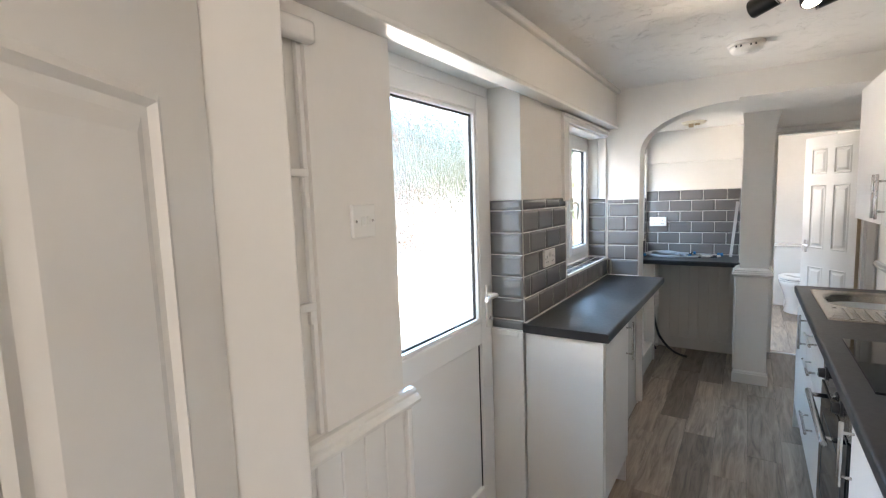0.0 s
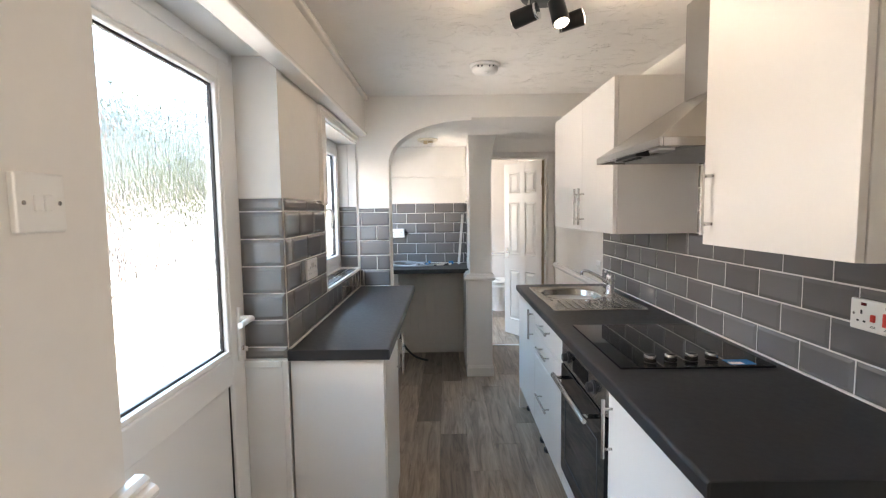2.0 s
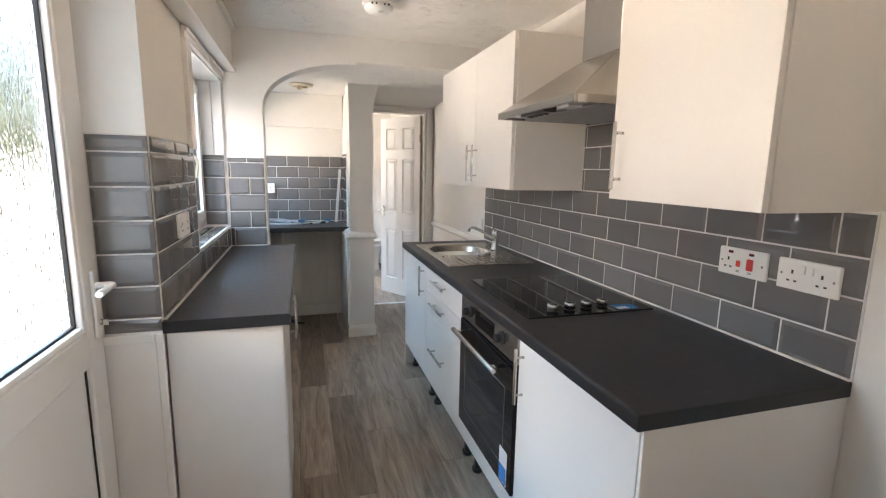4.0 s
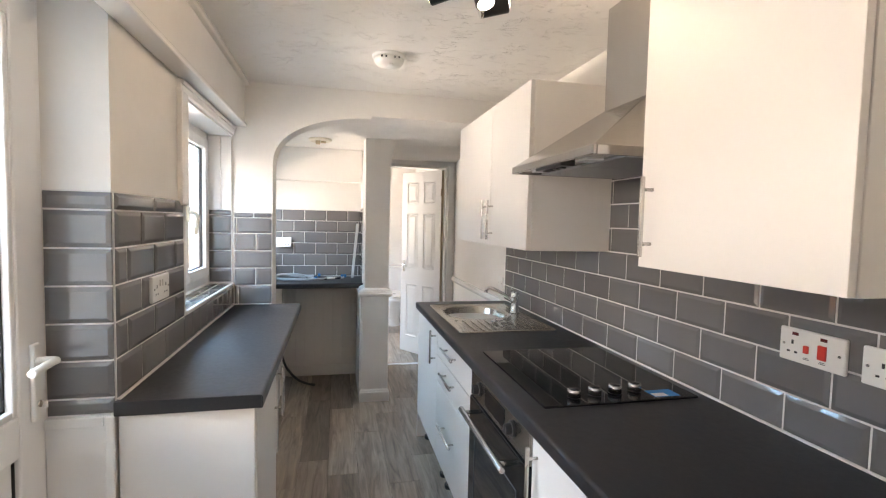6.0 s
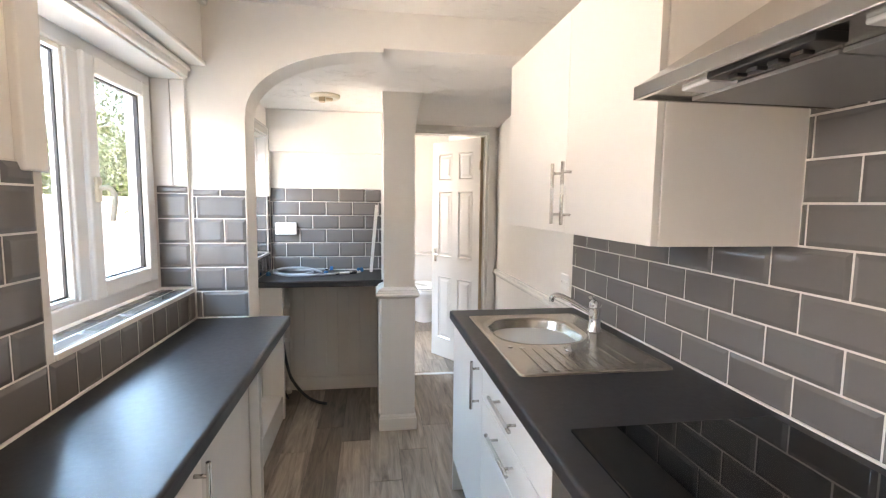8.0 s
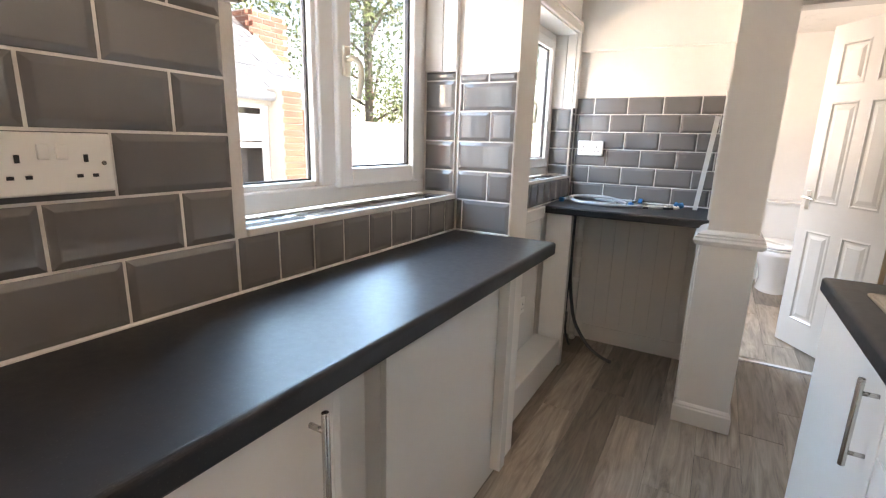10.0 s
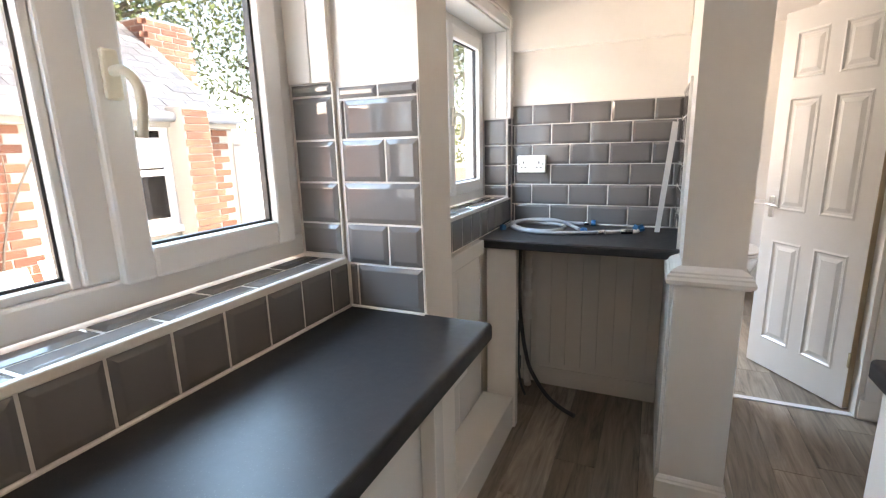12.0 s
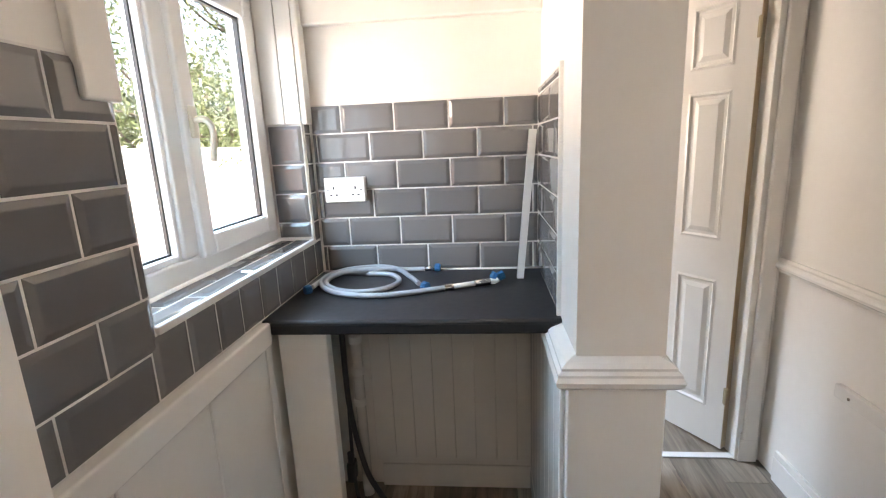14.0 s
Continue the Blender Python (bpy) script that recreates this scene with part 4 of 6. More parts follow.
# the east worktop is cut out for the sink bowl
SX0, SX1, SY0, SY1 = 0.646, 1.018, 3.256, 3.674
we = thing("worktop", (0.86, 2.6, 0.87), "long dark grey laminate worktop holding hob and sink", "worktop")


def worktop_edge_run(y0, y1, x1):
    r, th, z, x0 = 0.010, 0.040, 0.910, 0.541
    pts = [(x1, z - th), (x1, z), *[(x0 + r - r * math.sin(a), z - r + r * math.cos(a)) for a in np.linspace(0, math.pi / 2, 6)], *[(x0 + 0.004 - 0.004 * math.cos(a), z - th + 0.004 - 0.004 * math.sin(a)) for a in np.linspace(0, math.pi / 2, 3)]]
    return prism(pts, "y", y0, y1)


part("top", join(worktop_edge_run(1.359, SY0, XE - 0.004), worktop_edge_run(SY1, 3.857, XE - 0.004), worktop_edge_run(SY0, SY1, SX0), boxes((SX1, XE - 0.004, SY0, SY1, 0.870, 0.910))), WORKTOP, we)
part("edge_band", box(0.547, XE - 0.006, 1.3575, 1.359, 0.871, 0.909), WORKTOP, we, "dark end strip")
worktop("worktop", XW + 0.004, -0.186, 2.194, Y_ARCH - 0.003, 0.937, "short dark grey laminate worktop below the window", "E")
worktop("worktop", XW + 0.003, 0.243, 4.706, Y_NICHE - 0.003, 0.925, "dark grey laminate worktop set in the niche", "S")

# west units under the window
lu = thing("base_cabinet", (-0.39, 2.46, 0), "narrow white base cabinet with one door under the window", "kitchen cabinet")
part("body", box(XW + 0.012, -0.228, 2.232, 2.690, 0.15, 0.895, 0.001, 1), CARC, lu)
part("end_panel", box(XW + 0.008, -0.212, 2.212, 2.230, 0.0, 0.896, 0.0015), CAB, lu, "white end panel down to the floor")
d = part("door", box(-0.226, -0.208, 2.234, 2.686, 0.16, 0.890, 0.0015), CAB, lu)
bar_handle(d, (-0.208, 2.640, 0.690), (-0.208, 2.640, 0.882), (0.030, 0, 0))
for y in (2.3, 2.63):
    part("leg", join(cyl((-0.30, y, 0.0), (-0.30, y, 0.02), 0.026, seg=14), cyl((-0.30, y, 0.02), (-0.30, y, 0.15), 0.017, seg=14)), BLACKP, lu, "black plastic leg")
lp = thing("worktop_support", (-0.39, 3.2, 0), "white boxed panels that carry the worktop beyond the cabinet", "panel")
part("side_panel", box(-0.46, -0.222, 2.700, 2.716, 0.0, 0.896, 0.0015), CAB, lp)
part("back_panel", box(-0.44, -0.425, 2.716, 3.20, 0.0, 0.896, 0.0015), CAB, lp)
part("front_panel", box(-0.375, -0.358, 3.02, 3.71, 0.0, 0.896, 0.0015), GLOSSW, lp)
part("side_panel", box(-0.44, -0.376, 3.02, 3.036, 0.0, 0.896, 0.0015), CAB, lp)
part("post", box(-0.356, -0.315, 3.665, 3.715, 0.04, 0.896, 0.003), GLOSSW, lp)

# wall cabinets
CX = 0.798


def wall_unit(y0, y1, z0, z1, doors, label):
    t = thing("wall_cabinet", (1.0, (y0 + y1) / 2, z0), label, "kitchen cabinet", "wall cabinets")
    part("body", box(CX + 0.020, XE, y0, y1, z0, z1, 0.0015, 1), CAB, t)
    for a, b, yh in doors:
        d = part("door", box(CX, CX + 0.018, a + 0.0012, b - 0.0012, z0 + 0.001, z1 - 0.001, 0.0015), CAB, t)
        bar_handle(d, (CX, yh, z0 + 0.030), (CX, yh, z0 + 0.232), (-0.030, 0, 0))
    return t


wall_unit(2.625, 3.762, 1.335, 2.048, [(2.625, 3.115, 3.075), (3.115, 3.762, 3.160)], "white two-door wall cabinet beside the hood")
wall_unit(1.346, 1.872, 1.342, 2.085, [(1.346, 1.872, 1.825)], "white single-door wall cabinet over the worktop end")

# extractor hood
hood = thing("cooker_hood", (0.95, 2.24, 1.64), "brushed steel chimney cooker hood", "cooker hood")
HY0, HY1, HX = 1.952, 2.560, 0.700


def hood_canopy():
    bm = bmesh.new()
    lo = [(HX, HY0, 1.670), (XE - 0.008, HY0, 1.670), (XE - 0.008, HY1, 1.670), (HX, HY1, 1.670)]
    hi = [(0.975, 2.115, 1.868), (XE - 0.008, 2.115, 1.868), (XE - 0.008, 2.365, 1.868), (0.975, 2.365, 1.868)]
    a = [bm.verts.new(p) for p in lo]
    b = [bm.verts.new(p) for p in hi]
    for k in range(4):
        bm.faces.new((a[k], a[(k + 1) % 4], b[(k + 1) % 4], b[k]))
    bm.faces.new(b)
    bm.faces.new(a[::-1])
    bmesh.ops.bevel(bm, geom=bm.edges[:], offset=0.003, segments=1, affect="EDGES")
    return bm


part("canopy", hood_canopy(), STEEL, hood)
part("rim", join(box(HX, HX + 0.012, HY0, HY1, 1.645, 1.672, 0.002), box(HX + 0.012, XE - 0.008, HY0, HY0 + 0.010, 1.645, 1.672, 0.002), box(HX + 0.012, XE - 0.008, HY1 - 0.010, HY1, 1.645, 1.672, 0.002)), STEEL, hood)
part("underside", boxes((HX + 0.010, XE - 0.010, HY0 + 0.008, HY1 - 0.008, 1.652, 1.657)), STEEL, hood)
part("grease_filter", join(box(HX + 0.115, XE - 0.03, HY0 + 0.025, 2.222, 1.644, 1.652, 0.002), box(HX + 0.115, XE - 0.03, 2.228, HY1 - 0.025, 1.644, 1.652, 0.002)), FILTER, hood, "metal mesh grease filter")
cp = part("switch_panel", box(HX + 0.014, HX + 0.064, 2.168, 2.362, 1.638, 1.653, 0.002), BLACKP, hood, "black switch strip")
for k in range(4):
    part("button", box(HX + 0.030, HX + 0.050, 2.200 + k * 0.038, 2.220 + k * 0.038, 1.632, 1.639, 0.002), BLACKP, cp)
for y in (2.060, 2.395):
    part("lamp_lens", box(HX + 0.045, HX + 0.102, y, y + 0.075, 1.645, 1.653, 0.003), STICKW, hood, "white lamp lens")
part("chimney", join(box(0.978, XE - 0.006, 2.118, 2.362, 1.866, H_KIT, 0.002)), STEEL, hood)
VX, VZ = 0.992, 1.886
vent = bmesh.new()
for i in range(7):
    for j in range(12):
        bmesh.ops.create_circle(vent, cap_ends=True, segments=8, radius=0.0032, matrix=Matrix.Translation((VX + i * 0.0105 + (j % 2) * 0.005, 2.1168, VZ + j * 0.0105)) @ Matrix.Rotation(radians(90), 4, "X"))
part("vent_holes", vent, BLACKP, hood, "round punched vent holes")

# hob
hob = thing("hob", (0.88, 2.31, 0.91), "black ceramic glass hob with four steel knobs", "hob")
part("glass", box(0.615, 1.140, 2.015, 2.612, 0.910, 0.917, 0.002), BGLASS, hob)
for k in range(4):
    kx = 0.738 + k * 0.0755
    ky = 2.072 + k * 0.007
    kn = part("knob", lathe([(0.021, 0.003), (0.0205, 0.018), (0.020, 0.024), (0.017, 0.026), (0.0, 0.026)], (kx, ky, 0.917), 24), STEEL, hob, "brushed steel knob")
    part("cap", lathe([(0.0165, 0.0), (0.0165, 0.0012), (0.0, 0.0012)], (kx, ky, 0.9428), 24), BGLASS, kn, "black glossy knob top")
    part("collar", lathe([(0.019, 0.0), (0.019, 0.004), (0.0, 0.004)], (kx, ky, 0.9165), 24), BLACKP, kn)
st = part("sticker", boxes((0.995, 1.085, 2.030, 2.085, 0.9172, 0.9178)), STICKB, hob, "blue and white sticker")
part("sticker_band", boxes((0.998, 1.045, 2.033, 2.058, 0.9179, 0.9182)), STICKW, hob)

# sink
sink = thing("sink", (0.86, 3.33, 0.91), "stainless steel inset sink with ribbed drainer", "sink")
KX0, KX1, KY0, KY1 = 0.605, 1.118, 2.955, 3.715


def rounded(x0, x1, y0, y1, r, z, n=6):
    out = []
    for cx, cy, a0 in ((x1 - r, y1 - r, 0), (x0 + r, y1 - r, 90), (x0 + r, y0 + r, 180), (x1 - r, y0 + r, 270)):
        for k in range(n + 1):
            a = radians(a0 + 90 * k / n)
            out.append((cx + r * math.cos(a), cy + r * math.sin(a), z))
    return out


def loft(rings, cap_last=True, smooth=True):
    bm = bmesh.new()
    vs = [[bm.verts.new(p) for p in r] for r in rings]
    n = len(vs[0])
    for a, b in zip(vs, vs[1:]):
        for k in range(n):
            bm.faces.new((a[k], a[(k + 1) % n], b[(k + 1) % n], b[k])).smooth = smooth
    if cap_last:
        bm.faces.new(vs[-1])
    return bm


BX0, BX1, BY0, BY1 = 0.652, 1.012, 3.262, 3.668
part("rim", loft([rounded(KX0, KX1, KY0, KY1, 0.018, 0.9102), rounded(KX0 + 0.001, KX1 - 0.001, KY0 + 0.001, KY1 - 0.001, 0.018, 0.9160), rounded(KX0 + 0.008, KX1 - 0.008, KY0 + 0.008, KY1 - 0.008, 0.016, 0.9175),
                   rounded(KX0 + 0.016, KX1 - 0.016, KY0 + 0.016, KY1 - 0.016, 0.014, 0.9145), rounded(BX0 - 0.02, BX1 + 0.02, BY0 - 0.02, BY1 + 0.02, 0.155, 0.9140), rounded(BX0, BX1, BY0, BY1, 0.150, 0.9125),
                   rounded(BX0 + 0.006, BX1 - 0.006, BY0 + 0.006, BY1 - 0.006, 0.145, 0.902), rounded(BX0 + 0.016, BX1 - 0.016, BY0 + 0.016, BY1 - 0.016, 0.135, 0.79), rounded(BX0 + 0.05, BX1 - 0.05, BY0 + 0.05, BY1 - 0.05, 0.11, 0.765)]), SINKS, sink)
for k in range(9):
    x = 0.70 + k * 0.040
    part("drainer_rib", box(x - 0.006, x + 0.006, 2.985 + (0.03 if k > 6 else 0), 3.215, 0.9138, 0.9162, 0.0011, 2), SINKS, sink)
part("overflow", cyl((0.70, 3.222, 0.9142), (0.70, 3.222, 0.917), 0.010, seg=14), CHROME, sink)
part("overflow", cyl((0.662, 3.240, 0.9142), (0.662, 3.240, 0.917), 0.008, seg=14), CHROME, sink)
part("waste", cyl((0.825, 3.47, 0.7655), (0.825, 3.47, 0.769), 0.042, seg=24), CHROME, sink, "chrome waste")
tap = thing("mixer_tap", (1.065, 3.40, 0.915), "chrome single-lever kitchen mixer tap with swivel spout", "tap")
part("body", lathe([(0.030, 0.0), (0.030, 0.006), (0.024, 0.012), (0.023, 0.085), (0.025, 0.09), (0.025, 0.118), (0.018, 0.128), (0.0, 0.130)], (1.065, 3.40, 0.9145), 24), CHROME, tap)
part("spout", tube([(1.06, 3.402, 0.985), (1.02, 3.418, 1.012), (0.965, 3.440, 1.042), (0.925, 3.455, 1.058), (0.905, 3.463, 1.048), (0.902, 3.464, 1.030)], 0.0105, 12, 6), CHROME, tap)
part("lever", tube([(1.065, 3.40, 1.035), (1.050, 3.385, 1.050), (1.015, 3.345, 1.068)], 0.007, 10, 6), CHROME, tap)
chain = thing("plug_chain", (0.93, 3.18, 0.915), "chrome plug on a ball chain lying on the drainer", "plug")
part("chain", tube([(1.02, 3.36, 0.922), (0.99, 3.29, 0.921), (0.95, 3.22, 0.922), (0.90, 3.17, 0.921), (0.86, 3.155, 0.922)], 0.0025, 6, 8), CHROME, chain)
part("plug", lathe([(0.012, 0.0), (0.018, 0.003), (0.018, 0.009), (0.006, 0.012), (0.006, 0.018), (0.0, 0.018)], (0.850, 3.150, 0.9175), 18), CHROME, chain)


# ---- sockets and switch ----
def face_plate(name, m, w, h, label, category, kind):
    """A wall plate in local x, z with its face to -y, then set on its wall by m."""
    t = thing(name, (0, 0, 0), label, category)
    dp = 0.012 if kind != "surface" else 0.030
    part("plate", box(-w / 2, w / 2, -dp, 0.0, -h / 2, h / 2, 0.004, 3), WHITEP, t)
    f = -dp
    if kind in ("double", "surface"):
        for cx in (-0.040, 0.040):
            part("slot", boxes((cx - 0.003, cx + 0.003, f - 0.0004, f + 0.002, 0.002, 0.013), (cx - 0.014, cx - 0.006, f - 0.0004, f + 0.002, -0.020, -0.015), (cx + 0.006, cx + 0.014, f - 0.0004, f + 0.002, -0.020, -0.015)), BLACKP, t, "dark socket holes")
        for cx in (-0.011, 0.011):
            part("rocker", box(cx - 0.007, cx + 0.007, f - 0.004, f + 0.002, 0.006, 0.028, 0.002), WHITEP, t)
    if kind == "cooker":
        part("slot", boxes((-0.050, -0.044, f - 0.0004, f + 0.002, 0.002, 0.013), (-0.061, -0.053, f - 0.0004, f + 0.002, -0.020, -0.015), (-0.041, -0.033, f - 0.0004, f + 0.002, -0.020, -0.015)), BLACKP, t, "dark socket holes")
        for cx, rw, rh, zc in ((-0.010, 0.0065, 0.010, -0.004), (0.030, 0.0105, 0.018, -0.002)):
            part("rocker", box(cx - rw, cx + rw, f - 0.005, f + 0.002, zc - rh, zc + rh, 0.0025), RED, t, "red rocker switch")
            part("marking", boxes((cx - 0.008, cx + 0.008, f - 0.0006, f + 0.001, -0.030, -0.0285), (cx - 0.006, cx + 0.006, f - 0.0006, f + 0.001, -0.0265, -0.025)), DARKHOSE, t)
        for cx in (-0.040, 0.032):
            part("neon", boxes((cx - 0.008, cx + 0.008, f - 0.0012, f + 0.001, 0.026, 0.034)), mat("dark_red_neon", (0.12, 0.02, 0.02), 0.2), t, "dark neon indicator window")
    if kind == "switch":
        for cx in (-0.009, 0.009):
            part("rocker", box(cx - 0.0065, cx + 0.0065, f - 0.004, f + 0.002, -0.012, 0.012, 0.002), WHITEP, t)
    sx = w / 2 - 0.013
    for cx in (-sx, sx):
        part("screw", cyl((cx, f + 0.001, 0), (cx, f - 0.001, 0), 0.0035, seg=10), NICKEL, t, "small steel screw")
    for c in t.children:
        c.matrix_parent_inverse = Matrix.Identity(4)
    place(t, m)
    return t


face_plate("cooker_switch", pose(XE - 0.009, 1.695, 1.153, 0, 0, -90), 0.166, 0.086, "white cooker switch plate with red rockers on grey tiles", "wall switch", "cooker")
face_plate("wall_socket", pose(XE - 0.009, 1.495, 1.152, 0, 0, -90), 0.166, 0.086, "white double wall socket on the east tiles", "wall socket", "double")
face_plate("wall_socket", pose(XW + 0.009, 2.513, 1.208, 0, 0, 90), 0.152, 0.086, "white double wall socket on grey tiles beside the window", "wall socket", "double")
face_plate("wall_socket", pose(-0.453, Y_NICHE - 0.010, 1.236, 0, 0, 0), 0.148, 0.088, "white surface-mounted double socket in the niche", "wall socket", "surface")
face_plate("light_switch", pose(XW, 1.158, 1.472, 0, 0, 90), 0.088, 0.088, "white two-gang light switch on the painted wall", "light switch", "switch")
face_plate("fuse_spur", pose(XE - 0.001, 3.98, 1.02, 0, 0, -90), 0.086, 0.086, "white switched spur plate above the dado rail", "wall switch", "switch")
face_plate("wall_socket", pose(XW + 0.012, 4.42, 0.42, 0, 0, 90), 0.146, 0.086, "white low double socket on the niche boards", "wall socket", "double")

# ---- ceiling fittings ----
al = thing("smoke_alarm", (0.255, 3.07, H_KIT), "round white ceiling smoke alarm", "smoke alarm")
part("base", lathe([(0.080, 0.0), (0.080, -0.012), (0.075, -0.015), (0.0, -0.015)], (0.255, 3.07, H_KIT), 32), WHITEP, al)
part("cover", lathe([(0.070, -0.012), (0.070, -0.030), (0.060, -0.043), (0.0, -0.046)], (0.255, 3.07, H_KIT), 32), WHITEP, al)
part("test_button", lathe([(0.012, -0.044), (0.012, -0.049), (0.0, -0.049)], (0.262, 3.05, H_KIT), 16), WHITEP, al)
part("vents", boxes(*[(0.255 + 0.02 * k - 0.004, 0.255 + 0.02 * k + 0.004, 3.0005, 3.004, H_KIT - 0.029, H_KIT - 0.020) for k in range(-2, 3)]), DARKHOSE, al)
rg = thing("lamp_base", (-0.115, 4.70, H_BACK), "old round ceiling lamp base, cream and chipped", "ceiling lamp")
part("dish", lathe([(0.092, 0.0), (0.090, -0.012), (0.078, -0.022), (0.070, -0.022), (0.062, -0.014), (0.0, -0.014)], (-0.115, 4.70, H_BACK), 36), CREAMP, rg)
part("connector", join(box(-0.15, -0.115, 4.66, 4.70, H_BACK - 0.045, H_BACK - 0.012, 0.003), box(-0.11, -0.07, 4.70, 4.72, H_BACK - 0.03, H_BACK - 0.012, 0.003)), RAWWOOD, rg, "brown terminal block")


def make_glow():
    m = bpy.data.materials.new("lit_lamp")
    m.use_nodes = True
    b = m.node_tree.nodes["Principled BSDF"]
    b.inputs["Emission Color"].default_value = (1.0, 0.86, 0.66, 1)
    b.inputs["Emission Strength"].default_value = 6.0
    return m


GLOW = make_glow()
sp = thing("spotlight_bar", (0.40, 2.20, H_KIT), "black ceiling spotlight cluster with three lit heads", "ceiling lamp")
part("canopy", lathe([(0.085, 0.0), (0.085, -0.014), (0.078, -0.020), (0.0, -0.020)], (0.40, 2.24, H_KIT), 32), BLACKP, sp)
for (ax, ay), head, aim in (((0.345, 2.20), (0.325, 2.15, 2.125), (0.225, 2.21, 2.105)), ((0.42, 2.18), (0.425, 2.135, 2.135), (0.440, 2.105, 2.045)), ((0.47, 2.25), (0.480, 2.22, 2.125), (0.575, 2.20, 2.150))):
    h, a = Vector(head), Vector(aim)
    d = (a - h).normalized()
    part("arm", tube([(ax, ay, H_KIT - 0.018), ((ax + head[0]) / 2, (ay + head[1]) / 2, H_KIT - 0.05), head], 0.005, 8, 5), CHROME, sp)
    hd = part("spot_head", cyl(h - d * 0.03, h + d * 0.055, 0.028, 0.030, 22, 0.002), BLACKP, sp, "black cylindrical lamp head")
    part("collar", cyl(h - d * 0.036, h - d * 0.028, 0.029, seg=22), CHROME, hd)
    part("bulb", cyl(h + d * 0.050, h + d * 0.0565, 0.024, seg=20), GLOW, hd, "lit lamp face")
    li = bpy.data.lights.new("spot_lamp", "SPOT")
    li.energy, li.spot_size, li.spot_blend, li.color, li.shadow_soft_size = 0.6, radians(150), 1.0, (1.0, 0.83, 0.62), 0.024
    lo = new("spot_lamp", li)
    lo.matrix_world = look(h + d * 0.062, a + d)

# ---- niche clutter ----
hose = thing("water_hose", (-0.2, 5.0, 0.925), "grey appliance fill hose with blue end caps, coiled on the worktop", "hose")
HOSE_A = [(-0.086, 4.967, 0.934), (-0.17, 4.931, 0.934), (-0.26, 4.901, 0.934), (-0.357, 4.902, 0.934), (-0.448, 4.943, 0.934), (-0.506, 5.013, 0.939), (-0.509, 5.09, 0.947), (-0.449, 5.157, 0.951), (-0.353, 5.195, 0.949), (-0.28, 5.193, 0.939), (-0.218, 5.102, 0.934), (-0.177, 5.019, 0.934)]
HOSE_B = [(-0.527, 4.979, 0.939), (-0.527, 5.05, 0.936), (-0.515, 5.132, 0.936), (-0.472, 5.177, 0.934), (-0.376, 5.156, 0.934), (-0.293, 5.136, 0.934), (-0.25, 5.061, 0.934), (-0.27, 4.983, 0.934), (-0.339, 4.94, 0.934), (-0.422, 4.955, 0.934), (-0.479, 4.99, 0.943), (-0.485, 5.051, 0.951), (-0.441, 5.129, 0.951), (-0.332, 5.173, 0.945), (-0.245, 5.205, 0.934), (-0.179, 5.205, 0.934)]
part("tube", tube(HOSE_A, 0.0085, 12, 8), HOSE, hose)
part("tube", tube(HOSE_B, 0.0085, 12, 8), HOSE, hose)
for p0, p1, r, m, name, label in (((-0.086, 4.967, 0.934), (-0.059, 4.972, 0.936), 0.0110, CHROME, "crimp", "metal crimp sleeve"), ((-0.059, 4.972, 0.936), (0.007, 5.003, 0.936), 0.0085, WHITEP, "sleeve", "pale plastic sleeve"), ((0.007, 5.003, 0.936), (0.057, 5.025, 0.936), 0.0125, CHROME, "crimp", "metal crimp sleeve")):
    part(name, cyl(p0, p1, r, seg=14, bevel=0.001), m, hose, label)
part("elbow", tube([(0.057, 5.025, 0.936), (0.074, 5.027, 0.936), (0.085, 5.029, 0.943)], 0.0095, 12, 5), WHITEP, hose, "pale plastic elbow")
part("crimp", cyl((-0.179, 5.205, 0.934), (-0.153, 5.205, 0.938), 0.0100, seg=14), CHROME, hose, "metal crimp sleeve")


def end_cap(c, d):
    """A ribbed blue screw cap at c, turned along d."""
    c, d = Vector(c), Vector(d).normalized()
    bm = cyl(c - d * 0.011, c + d * 0.011, 0.0135, seg=12, bevel=0.0015)
    side = d.cross(Vector((0, 0, 1)) if abs(d.z) < 0.9 else Vector((1, 0, 0))).normalized()
    up = d.cross(side)
    ribs = [cyl(c - d * 0.009 + o, c + d * 0.009 + o, 0.0022, seg=6) for o in (0.0135 * (math.cos(k * math.tau / 8) * side + math.sin(k * math.tau / 8) * up) for k in range(8))]
    part("end_cap", join(bm, *ribs), BLUEP, hose, "blue plastic end cap")


end_cap((-0.532, 4.954, 0.938), (-0.6, -0.7, 0))
end_cap((-0.151, 4.983, 0.936), (0.6, -0.5, 0))
end_cap((-0.132, 5.205, 0.938), (1, 0, 0))
end_cap((0.074, 5.037, 0.951), (0.5, 0.2, 0.8))
end_cap((0.095, 5.046, 0.949), (0.8, 0.2, 0.3))

ts = solid("trim_strip", prism([(0.150, 0.926), (0.172, 0.926), (0.216, 1.415), (0.192, 1.417)], "y", 5.085, 5.110), WHITEP, "white plastic trim strip leaning against the niche wall", "trim strip")

